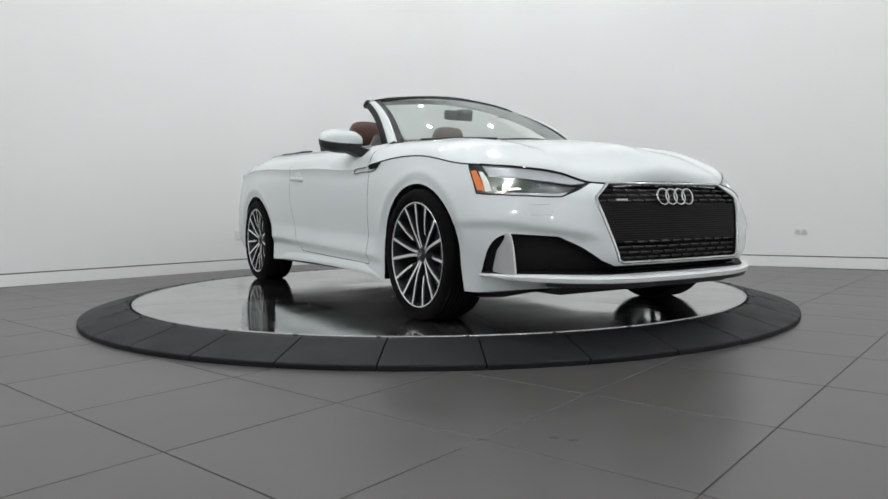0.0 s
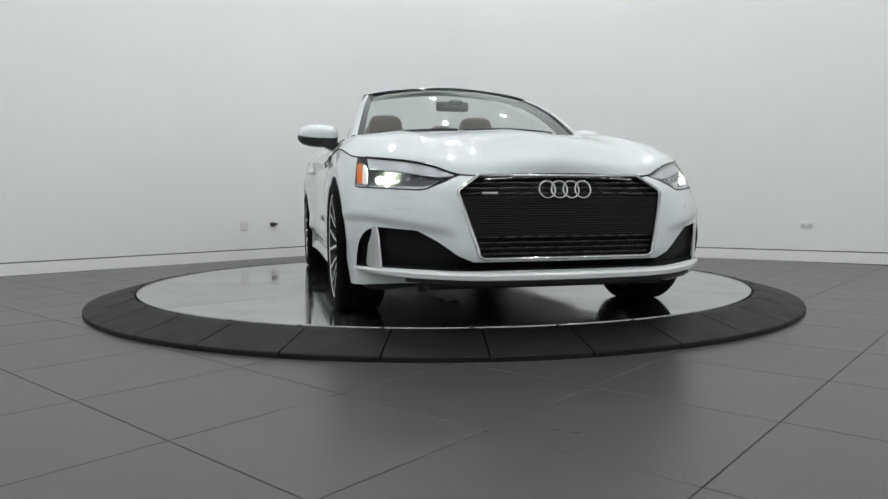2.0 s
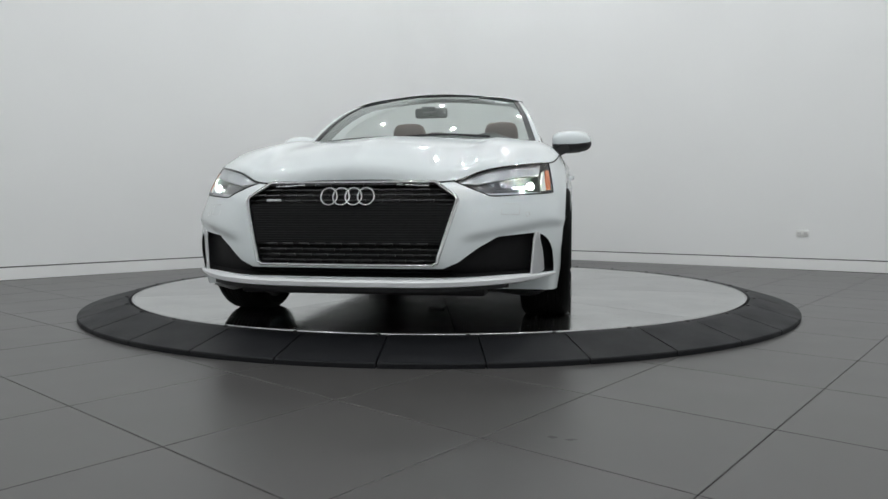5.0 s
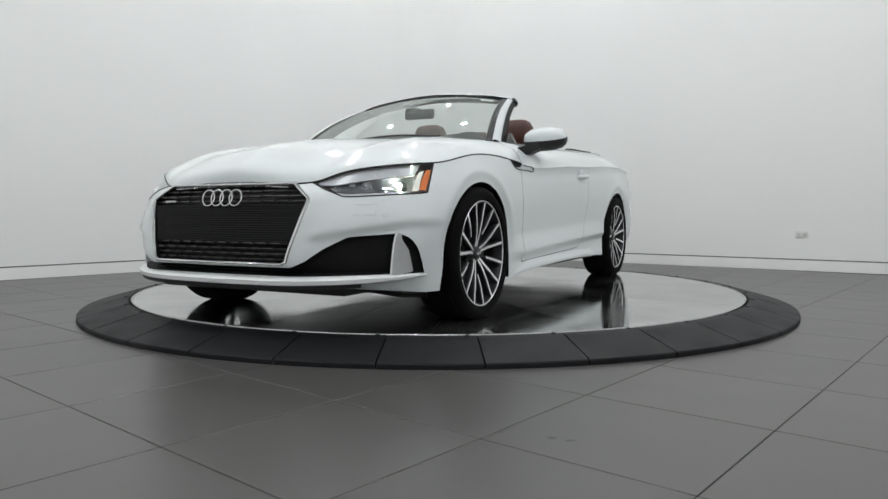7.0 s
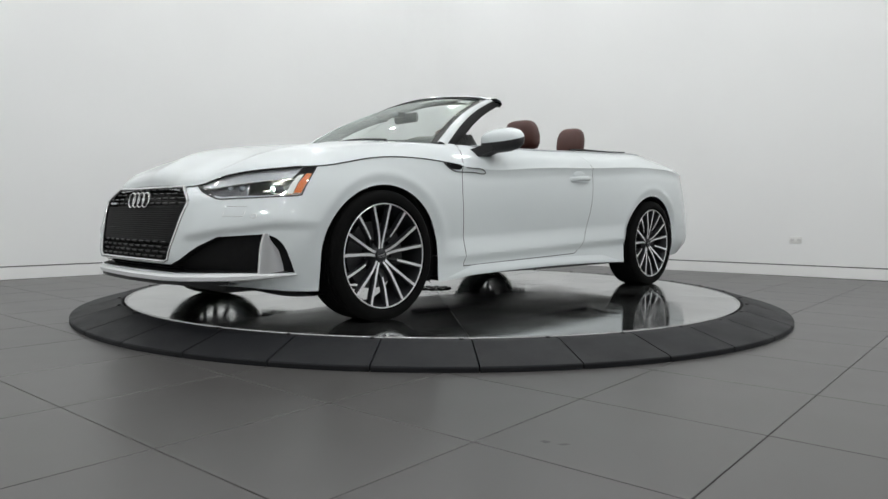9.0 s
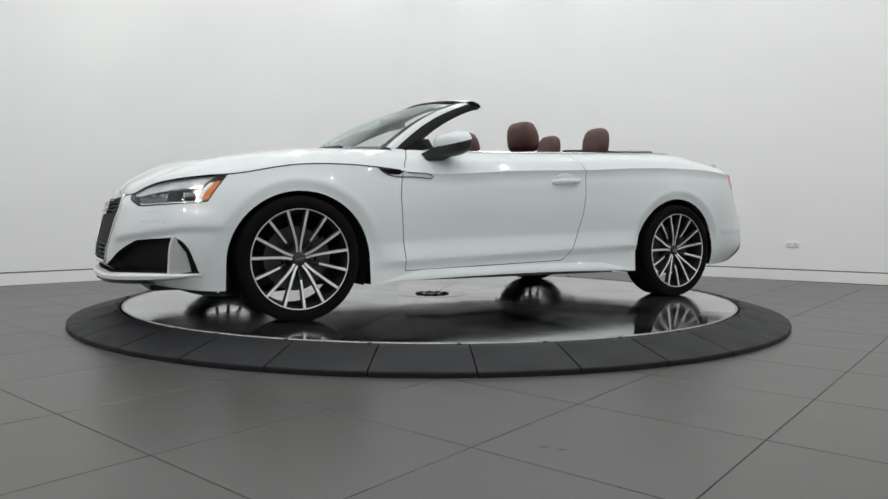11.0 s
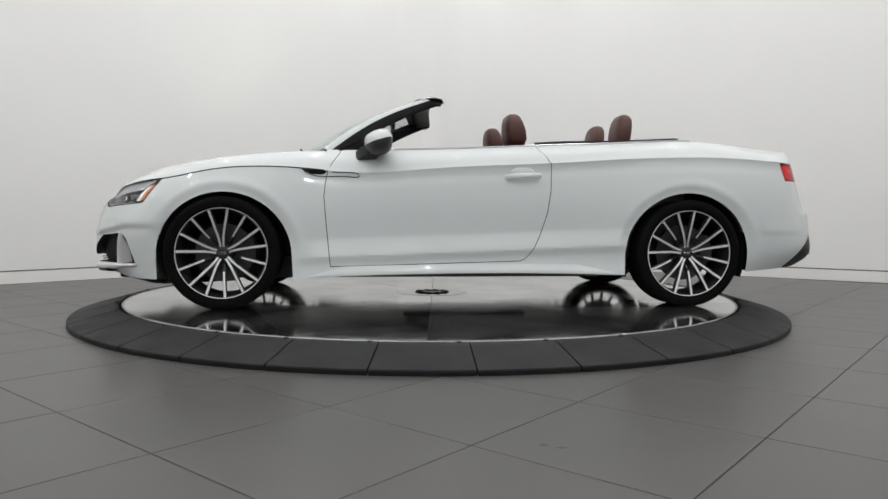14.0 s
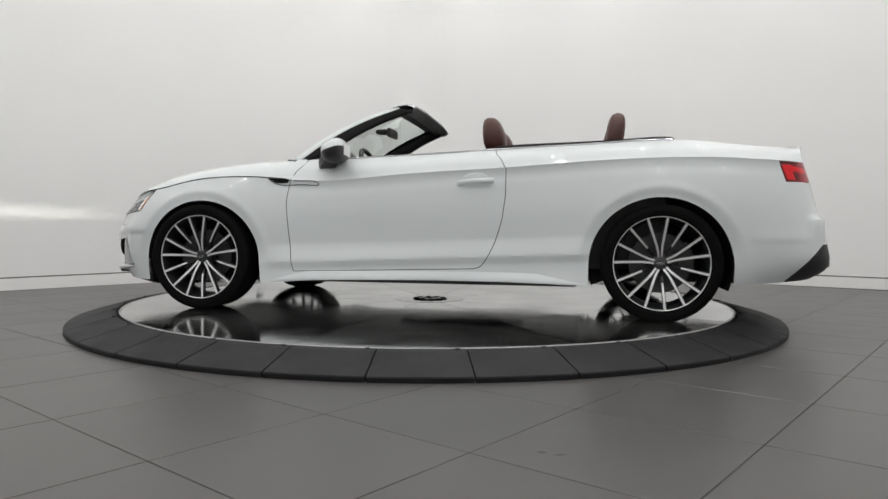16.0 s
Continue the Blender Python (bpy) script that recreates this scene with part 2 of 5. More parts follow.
def mirrored(bm):
    """Add the other half across the car's middle."""
    r = bmesh.ops.duplicate(bm, geom=bm.verts[:] + bm.edges[:] + bm.faces[:])
    vs = [g for g in r["geom"] if isinstance(g, bmesh.types.BMVert)]
    for v in vs:
        v.co.y = -v.co.y
    bmesh.ops.remove_doubles(bm, verts=[v for v in bm.verts if abs(v.co.y) < 1e-4], dist=2e-4)


def flipped(bm):
    """The same mesh on the other side of the car."""
    b = bm.copy()
    for v in b.verts:
        v.co.y = -v.co.y
    bmesh.ops.reverse_faces(b, faces=b.faces)
    return b


def inside(p, poly):
    x, y = p
    hit = False
    for (x0, y0), (x1, y1) in zip(poly, poly[1:] + poly[:1]):
        if (y0 > y) != (y1 > y) and x < x0 + (y - y0) * (x1 - x0) / (y1 - y0):
            hit = not hit
    return hit


SIDE = (Vector((1, 0, 0)), Vector((0, 0, 1)), Vector((0, 1, 0)))
FRONT = (Vector((0, 1, 0)), Vector((0, 0, 1)), Vector((1, 0, 0)))
S2 = math.sqrt(0.5)
CORNER = (Vector((S2, -S2, 0)), Vector((0, 0, 1)), Vector((S2, S2, 0)))
TAILWARD = (Vector((S2, S2, 0)), Vector((0, 0, 1)), Vector((-S2, S2, 0)))


def score(bm, poly, view, where):
    """Cut the sheet along a polygon seen along a direction; gives the faces inside it."""
    u, v, w = view
    for (a0, b0), (a1, b1) in zip(poly, poly[1:] + poly[:1]):
        p0, d = Vector((a0, b0)), Vector((a1 - a0, b1 - b0))
        ln = d.length
        if ln < 1e-6:
            continue
        d /= ln
        near = []
        for f in bm.faces:
            if not where(f):
                continue
            c = f.calc_center_median()
            q = Vector((c.dot(u), c.dot(v))) - p0
            along, off = q.dot(d), abs(q.x * d.y - q.y * d.x)
            if off < 0.05 and -0.045 < along < ln + 0.045:
                near.append(f)
        geom = list(near) + list({e for f in near for e in f.edges}) + list({x for f in near for x in f.verts})
        normal = u * -d.y + v * d.x
        bmesh.ops.bisect_plane(bm, geom=geom, dist=1e-5, plane_co=u * a0 + v * b0, plane_no=normal)
    got = []
    for f in bm.faces:
        if where(f):
            c = f.calc_center_median()
            if inside((c.dot(u), c.dot(v)), poly):
                got.append(f)
    return got


def lift(bm, faces):
    """Take faces out of a sheet into a mesh of their own."""
    out = bmesh.new()
    seen = {}
    for f in faces:
        vs = []
        for v in f.verts:
            if v not in seen:
                seen[v] = out.verts.new(v.co)
            vs.append(seen[v])
        out.faces.new(vs)
    bmesh.ops.delete(bm, geom=faces, context="FACES")
    return out


def sink(bm, depth, mat=0, wall=0, back=True):
    """Give a lifted sheet a recessed floor: its faces go in by depth, with side walls at the rim."""
    bmesh.ops.recalc_face_normals(bm, faces=bm.faces)
    bm.normal_update()
    rim = [e for e in bm.edges if len(e.link_faces) == 1]
    pos = {v: (v.co.copy(), v.normal.copy()) for v in bm.verts}
    c = sum((f.calc_center_median() for f in bm.faces), Vector()) / len(bm.faces)
    n = sum((f.normal * f.calc_area() for f in bm.faces), Vector()).normalized()
    if n.dot(c - Vector((c.x * 0.6, 0, 0.5))) < 0:
        n = -n
    old = {}
    for e in rim:
        for v in e.verts:
            if v not in old:
                old[v] = bm.verts.new(v.co)
    pairs = [(e.verts[0], e.verts[1]) for e in rim]
    for v, (p, _) in pos.items():
        v.co = p - n * depth
    for f in bm.faces:
        f.material_index = mat
    for a, b in pairs:
        bm.faces.new((a, b, old[b], old[a])).material_index = wall
    return n


def inset_poly(poly, d):
    """The polygon moved inwards by d."""
    area = sum(a[0] * b[1] - b[0] * a[1] for a, b in zip(poly, poly[1:] + poly[:1]))
    s = 1 if area > 0 else -1
    out = []
    for p, c, q in zip(poly[-1:] + poly[:-1], poly, poly[1:] + poly[:1]):
        a, b = (Vector(c) - Vector(p)).normalized(), (Vector(q) - Vector(c)).normalized()
        na, nb = Vector((-a.y, a.x)) * s, Vector((-b.y, b.x)) * s
        m = na + nb
        m = m / max(m.dot(na), 0.3)
        out.append((c[0] + m.x * d, c[1] + m.y * d))
    return out


# ---- the room ----
CORNER_AT = Vector((-0.31, 10.22))
RIGHTWAY = Vector((1.0, -0.72)).normalized()
LEFTWAY = Vector((-1.0, -1.09)).normalized()
REACH = 13.0
COVE = 0.45
PLAN = [CORNER_AT, CORNER_AT + RIGHTWAY * REACH, CORNER_AT + RIGHTWAY * REACH + LEFTWAY * REACH, CORNER_AT + LEFTWAY * REACH]


def build_room():
    names = ("wall_right", "wall_near_right", "wall_near_left", "wall_left")
    mid = sum(PLAN, Vector((0, 0))) / 4
    for i, nm in enumerate(names):
        a, b = PLAN[i], PLAN[(i + 1) % 4]
        d = (b - a).normalized()
        n = Vector((-d.y, d.x))
        if n.dot(mid - a) > 0:
            n = -n
        turn = Matrix(((d.x, n.x, 0, a.x), (d.y, n.y, 0, a.y), (0, 0, 1, 0), (0, 0, 0, 1)))
        ln = (b - a).length
        # the far corner is rounded: the walls stop short of it
        s0 = COVE if i == 0 else 0.0
        ln -= COVE if i == 3 else 0.0
        bm = bmesh.new()
        box(bm, (s0, 0, 0.122), (ln, 0.2, CEILING), 0)
        wall = part(nm, bm, WALL, None, "smooth white painted plaster wall", smooth=False, at=turn)
        tagged(wall, category="wall", kind="structure")
        bm = bmesh.new()
        box(bm, (s0, 0.012, 0.0), (ln, 0.19, 0.1215), 0)
        gap = part("trim", bm, REVEAL, wall, "dark shadow gap above the baseboard", smooth=False)
        bm = bmesh.new()
        box(bm, (s0, -0.004, 0.0), (ln, 0.010, 0.110), 0.0015)
        base = part("baseboard", bm, WALLTRIM, wall, "flush white baseboard", smooth=False)
    # rounded corner between the two far walls
    half = math.acos(RIGHTWAY.dot(LEFTWAY)) / 2
    rad = COVE * math.tan(half)
    mid_way = (RIGHTWAY + LEFTWAY).normalized()
    c = CORNER_AT + mid_way * (rad / math.sin(half))
    p0, p1 = CORNER_AT + RIGHTWAY * COVE - c, CORNER_AT + LEFTWAY * COVE - c
    a0, a1 = math.atan2(p0.y, p0.x), math.atan2(p1.y, p1.x)

    def bow(name, r0, r1, z0, z1, mat, parent, label):
        bm = bmesh.new()
        rows = []
        for a in np.linspace(a0, a1, 25):
            rows.append([bm.verts.new((c.x + r * math.cos(a), c.y + r * math.sin(a), z)) for r, z in ((r0, z0), (r0, z1), (r1, z1), (r1, z0))])
        for a, b in zip(rows, rows[1:]):
            for j in range(4):
                bm.faces.new((a[j], a[(j + 1) % 4], b[(j + 1) % 4], b[j]))
        return part(name, bm, mat, parent, label, angle=50)
    cw = tagged(bow("wall_corner", rad, rad + 0.2, 0.122, CEILING, WALL, None, "rounded white plaster corner of two walls"), category="wall", kind="structure")
    bow("trim", rad + 0.012, rad + 0.19, 0.0, 0.1215, REVEAL, cw, "dark shadow gap above the baseboard")
    bow("baseboard", rad - 0.004, rad + 0.010, 0.0, 0.110, WALLTRIM, cw, "flush white baseboard")
    bm = bmesh.new()
    vs = [bm.verts.new((p.x + (p.x - mid.x) * 0.04, p.y + (p.y - mid.y) * 0.04, z)) for z in (CEILING, CEILING + 0.2) for p in PLAN]
    bm.faces.new(vs[:4]), bm.faces.new(vs[4:])
    for i in range(4):
        bm.faces.new((vs[i], vs[(i + 1) % 4], vs[4 + (i + 1) % 4], vs[4 + i]))
    tagged(part("ceiling", bm, CEIL, None, "plain white painted ceiling with downlights", smooth=False), category="ceiling", kind="structure")


# floor tiles: 588 mm squares laid diagonally to the camera
TILE_AT = Vector((0.088, 1.841))
TILE_U = Vector((0.379, 0.450)).normalized()
TILE_V = Vector((TILE_U.y, -TILE_U.x))
TILE_SIZE = 0.588


def tile_mesh(bm, at, half, turn):
    top = half - 0.0016
    def ring(h, z):
        return [bm.verts.new(at + Vector((TILE_U.x * a + TILE_V.x * b, TILE_U.y * a + TILE_V.y * b, z))) for a, b in ((-h, -h), (h, -h), (h, h), (-h, h))]
    r0, r1, r2 = ring(half, -0.006), ring(half, -0.0012), ring(top, 0.0)
    for a, b in ((r0, r1), (r1, r2)):
        for i in range(4):
            bm.faces.new((a[i], a[(i + 1) % 4], b[(i + 1) % 4], b[i]))
    bm.faces.new(r2)


def in_room(p, margin=0.0):
    q = p - CORNER_AT
    det = RIGHTWAY.x * LEFTWAY.y - RIGHTWAY.y * LEFTWAY.x
    a = (q.x * LEFTWAY.y - q.y * LEFTWAY.x) / det
    b = (RIGHTWAY.x * q.y - RIGHTWAY.y * q.x) / det
    return -margin < a < REACH + margin and -margin < b < REACH + margin


def build_floor():
    bm = bmesh.new()
    vs = [bm.verts.new((p.x, p.y, -0.0032)) for p in PLAN] + [bm.verts.new((p.x, p.y, -0.1)) for p in PLAN]
    bm.faces.new(vs[:4]), bm.faces.new(vs[4:])
    for i in range(4):
        bm.faces.new((vs[i], vs[(i + 1) % 4], vs[4 + (i + 1) % 4], vs[4 + i]))
    floor = tagged(part("floor", bm, GROUT, None, "dark grout bed under grey porcelain floor tiles", smooth=False), category="floor", kind="structure")
    spots = []
    for i in range(-24, 30):
        for j in range(-26, 28):
            c = TILE_AT + TILE_U * (i + 0.5) * TILE_SIZE + TILE_V * (j + 0.5) * TILE_SIZE
            if in_room(c, 0.15):
                spots.append(c)
    spots.sort(key=lambda c: (c - Vector((0.0, 3.6))).length)
    shared = None
    rest = bmesh.new()
    for k, c in enumerate(spots):
        if k < 300:
            if shared is None:
                bm = bmesh.new()
                tile_mesh(bm, Vector((0, 0, 0)), TILE_SIZE / 2 - 0.0017, 0)
                first = part("tile", bm, TILE, floor, "", smooth=False, at=Matrix.Translation((c.x, c.y, 0)))
                shared = first.data
            else:
                ob = new("tile", shared)
                ob.location = (c.x, c.y, 0)
                ob.parent = floor
        else:
            tile_mesh(rest, Vector((c.x, c.y, 0)), TILE_SIZE / 2 - 0.0017, 0)
    ob = part("floor_tiles", rest, TILE, floor, "far grey porcelain floor tiles", smooth=False)
    tagged(ob, kind="stuff")
    rnd = random.Random(4)
    for cx, cy, r in ((0.285, 1.845, 0.018), (0.330, 1.825, 0.014)):
        bm = bmesh.new()
        bm.faces.new([bm.verts.new((cx + r * rnd.uniform(0.4, 1.5) * math.cos(a), cy + r * rnd.uniform(0.3, 0.8) * math.sin(a), 0.0006)) for a in np.linspace(0, 2 * math.pi, 12)[:-1]])
        part("scuff_mark", bm, SCUFF, floor, "small dark scuff mark on a tile", smooth=False)


# ---- the turntable ----
R_DECK, R_IN, R_OUT = 2.022, 2.036, 2.311
PLATES = 34


def build_ring():
    ring = tagged(new("turntable_ramp"), "dark grey rubber ramp ring of bolted plates round the turntable", "ramp")
    ring.location = HUB
    bm = bmesh.new()
    lathe(bm, [(R_IN - 0.004, 0.0), (R_IN - 0.004, 0.066), (R_IN + 0.03, 0.066), (R_OUT - 0.03, 0.012), (R_OUT - 0.03, 0.0)], 136, "z", closed=True)
    part("base_ring", bm, DARK, ring, "dark base under the plates")
    step = 2 * math.pi / PLATES
    bm = bmesh.new()
    n = 7
    gapi, gapo = 0.0022 / R_IN, 0.0022 / R_OUT
    prof = [(R_IN, 0.060), (R_IN, DECK - 0.004), (R_IN + 0.004, DECK), (R_IN + 0.045, DECK - 0.001), (R_IN + 0.055, DECK - 0.004), (R_OUT - 0.010, 0.027), (R_OUT - 0.003, 0.024), (R_OUT, 0.018), (R_OUT, 0.0)]
    rows = []
    for r, z in prof:
        g0 = 0.0034 / r
        rows.append([bm.verts.new((r * math.sin(a), -r * math.cos(a), z)) for a in np.linspace(-step / 2 + g0, step / 2 - g0, n)])
    for a, b in zip(rows, rows[1:]):
        for j in range(n - 1):
            bm.faces.new((a[j], a[j + 1], b[j + 1], b[j]))
    for j in (0, n - 1):
        bm.faces.new([row[j] for row in rows])
    first = part("plate", bm, RUBBER, ring, "", angle=25, at=pose(0, 0, 0, 0, 0, -0.3))
    bm = bmesh.new()
    lathe(bm, [(0.0005, 0.007), (0.008, 0.007), (0.012, 0.003), (0.012, 0.0)], 12, "z")
    bolt = part("bolt", bm, BLACK, first, "black bolt head")
    q = step / 2 - 0.020
    bolt.matrix_basis = pose((R_IN + 0.022) * math.sin(q), -(R_IN + 0.022) * math.cos(q), DECK)
    for k in range(1, PLATES):
        ob = new("plate", first.data)
        ob.parent = ring
        ob.matrix_basis = pose(0, 0, 0, 0, 0, -0.3 + 360 / PLATES * k)
        b = new("bolt", bolt.data)
        b.parent = ob
        b.matrix_basis = bolt.matrix_basis
        tagged(b, "black bolt head")


def build_deck():
    deck = tagged(new("turntable_deck"), "round polished steel turntable deck with worn sheet seams", "turntable")
    k = 10
    # sheet sectors with fine open seams
    half = math.pi / k
    bm = bmesh.new()
    arc = [bm.verts.new(((R_DECK - 0.012) * math.cos(a), (R_DECK - 0.012) * math.sin(a), 0)) for a in np.linspace(-half + 0.0008, half - 0.0008, 12)]
    hub = [bm.verts.new((0.252 * math.cos(a), 0.252 * math.sin(a), 0)) for a in (half - 0.006, 0, -half + 0.006)]
    bm.faces.new(arc + hub)
    first = part("deck_sheet", bm, STEEL, deck, "polished steel deck sheet", smooth=False, at=pose(0, 0, 0, 0, 0, 102.8))
    for i in range(1, k):
        ob = new("deck_sheet", first.data)
        ob.parent = deck
        ob.matrix_basis = pose(0, 0, 0, 0, 0, 102.8 + 360 / k * i)
    bm = bmesh.new()
    lathe(bm, [(0.0005, 0.001), (0.248, 0.001), (0.250, -0.003)], 64, "z")
    hub_plate = part("hub_plate", bm, STEEL, deck, "round steel centre plate", smooth=False)
    bm = bmesh.new()
    lathe(bm, [(0.0005, 0.004), (0.050, 0.004), (0.054, 0.006), (0.118, 0.006), (0.124, 0.002)], 48, "z")
    part("hub_cover", bm, STEELEDGE, hub_plate, "bright raised hub cover")
    for i in range(10):
        bm = bmesh.new()
        box(bm, (0.082, -0.014, 0.004), (0.116, 0.014, 0.0095), 0.002)
        part("hub_clamp", bm, DARK, hub_plate, "dark clamp block on the hub cover", smooth=False, at=pose(0, 0, 0, 0, 0, 36 * i))
    bm = bmesh.new()
    lathe(bm, [(R_DECK - 0.011, 0.0015), (R_DECK - 0.001, 0.0015), (R_DECK, 0.0), (R_DECK, -0.02), (R_DECK - 0.011, -0.02)], 144, "z", closed=True)
    part("edge_band", bm, STEELEDGE, deck, "bright steel edge band")
    bm = bmesh.new()
    lathe(bm, [(0.0005, -0.002), (R_DECK - 0.012, -0.002), (R_DECK - 0.012, -DECK + 0.001), (0.0005, -DECK + 0.001)], 96, "z")
    part("deck_core", bm, DARK, deck, "dark steel core under the sheets", smooth=False)
    return deck


# ---- lights of the room ----
def build_lamps():
    """Rows of round recessed downlights in the ceiling."""
    bm = bmesh.new()
    lathe(bm, [(0.095, 0.0), (0.095, -0.006), (0.07, -0.006), (0.065, 0.02), (0.065, 0.03)], 32, "z")
    first = tagged(new("ceiling_downlight"), "round white recessed ceiling downlight, lit", "lamp", "ceiling downlights")
    part("trim_ring", bm, CEIL, first, "white trim ring")
    at = []
    for i in range(6):
        for j in range(6):
            at.append(CORNER_AT + RIGHTWAY * (1.1 + 1.95 * i) + LEFTWAY * (1.1 + 1.95 * j))
    for k, p in enumerate(at):
        m = Matrix.Translation((p.x, p.y, CEILING - 0.001))
        if k == 0:
            first.matrix_basis = m
        else:
            copy_thing(first, m)
        lamp = bpy.data.lights.new("downlight", "AREA")
        lamp.shape, lamp.size, lamp.energy, lamp.color = "DISK", 0.10, LAMP_WATTS, (0.985, 1.0, 0.995)
        ob = new("downlight", lamp)
        ob.matrix_basis = Matrix.Translation((p.x, p.y, CEILING - 0.012))


def wall_frame(way, s, z):
    """A pose on a far wall: x along it, y out of it into the room."""
    at = CORNER_AT + way * s
    n = Vector((-way.y, way.x))
    if n.dot(HUB.to_2d() - at) < 0:
        n = -n
    return Matrix(((way.x, n.x, 0, at.x), (way.y, n.y, 0, at.y), (0, 0, 1, z), (0, 0, 0, 1)))


def build_outlets():
    th = tagged(new("wall_outlet"), "white double power outlet low on the white wall", "outlet")
    th.matrix_basis = wall_frame(RIGHTWAY, 4.98, 0.382)
    bm = bmesh.new()
    box(bm, (-0.060, 0, -0.032), (0.060, 0.008, 0.032), 0.003)
    part("cover_plate", bm, PLASTICWHITE, th)
    for x in (-0.030, 0.030):
        bm = bmesh.new()
        box(bm, (x - 0.018, 0.004, -0.014), (x + 0.018, 0.0095, 0.014), 0.002)
        part("socket", bm, SOCKETGREY, th, "grey socket face")
    th = tagged(new("wall_outlet"), "white blank outlet plate low on the white wall", "outlet")
    th.matrix_basis = wall_frame(LEFTWAY, 3.06, 0.388)
    bm = bmesh.new()
    box(bm, (-0.048, 0, -0.055), (0.048, 0.009, 0.055), 0.003)
    part("cover_plate", bm, PLASTICWHITE, th)
    bm = bmesh.new()
    box(bm, (-0.04, 0.004, -0.052), (0.04, 0.0105, -0.040), 0.002)
    part("slot_strip", bm, SOCKETGREY, th, "grey lower strip")
    th = tagged(new("wall_plug"), "small black cable plug on the white wall", "plug")
    th.matrix_basis = wall_frame(LEFTWAY, 2.685, 0.402)
    bm = bmesh.new()
    lathe(bm, [(0.0005, 0.05), (0.018, 0.05), (0.024, 0.04), (0.028, 0.012), (0.028, 0.0)], 20, "y")
    part("plug_body", bm, BLACK, th)
    bm = bmesh.new()
    box(bm, (-0.075, 0.0, -0.006), (-0.02, 0.02, 0.012), 0.004)
    part("plug_arm", bm, BRAKE, th, "grey plug arm")


build_room()
build_floor()
build_ring()
deck = build_deck()
build_lamps()
build_outlets()


# ---- the car: x forward from the middle of the wheelbase, y to its left, z up from the deck ----
WB, WHEEL_Z = 1.3825, 0.322
# half of the lower body as a net: stations round from the nose to the tail, five levels each
NET = [
    [(2.185, 0, .205), (2.247, 0, .255), (2.250, 0, .43), (2.207, 0, .58), (2.130, 0, .655)],
    [(2.162, .20, .205), (2.237, .20, .255), (2.244, .20, .43), (2.204, .20, .58), (2.135, .20, .652)],
    [(2.156, .38, .203), (2.228, .38, .255), (2.231, .38, .43), (2.195, .39, .58), (2.145, .365, .645)],
    [(2.146, .46, .201), (2.211, .462, .255), (2.215, .468, .43), (2.175, .470, .584), (2.112, .440, .652)],
    [(2.072, .58, .196), (2.127, .59, .255), (2.136, .607, .43), (2.102, .590, .592), (2.055, .53, .688)],
    [(1.959, .745, .186), (1.989, .755, .258), (1.982, .768, .428), (1.964, .735, .602), (1.900, .70, .728)],
    [(1.865, .825, .176), (1.885, .836, .258), (1.885, .846, .43), (1.835, .832, .61), (1.775, .788, .743)],
    [(1.763, .852, .172), (1.76, .866, .26), (1.755, .884, .43), (1.72, .876, .612), (1.69, .822, .752)],
    [(1.375, .885, .18), (1.375, .90, .27), (1.375, .914, .46), (1.375, .912, .65), (1.39, .852, .808)],
    [(.985, .878, .166), (.985, .878, .26), (.99, .892, .43), (.98, .896, .63), (.95, .862, .814)],
    [(.65, .872, .192), (.65, .866, .262), (.65, .874, .43), (.65, .888, .62), (.65, .870, .79)],
    [(.10, .868, .205), (.10, .862, .268), (.10, .872, .43), (.10, .892, .62), (.10, .886, .823)],
    [(-.50, .868, .206), (-.50, .862, .275), (-.50, .874, .43), (-.50, .893, .63), (-.50, .886, .855)],
    [(-1.0, .880, .190), (-1.0, .876, .27), (-1.0, .892, .44), (-1.0, .904, .66), (-1.0, .881, .888)],
    [(-1.375, .89, .2), (-1.375, .905, .28), (-1.375, .917, .46), (-1.375, .918, .68), (-1.37, .876, .902)],
    [(-1.76, .858, .208), (-1.76, .878, .28), (-1.765, .896, .44), (-1.76, .90, .66), (-1.75, .860, .898)],
    [(-2.0, .815, .225), (-2.02, .85, .29), (-2.03, .872, .44), (-2.01, .862, .66), (-1.99, .828, .884)],
    [(-2.17, .70, .235), (-2.225, .745, .29), (-2.226, .765, .44), (-2.182, .742, .66), (-2.13, .715, .885)],
    [(-2.25, .40, .24), (-2.325, .42, .29), (-2.320, .43, .44), (-2.266, .42, .66), (-2.19, .40, .89)],
    [(-2.27, 0, .24), (-2.345, 0, .29), (-2.345, 0, .44), (-2.287, 0, .66), (-2.21, 0, .90)],
]

SENSOR = (.735, .513)
FLAP = ((.632, .512), (.702, .556))


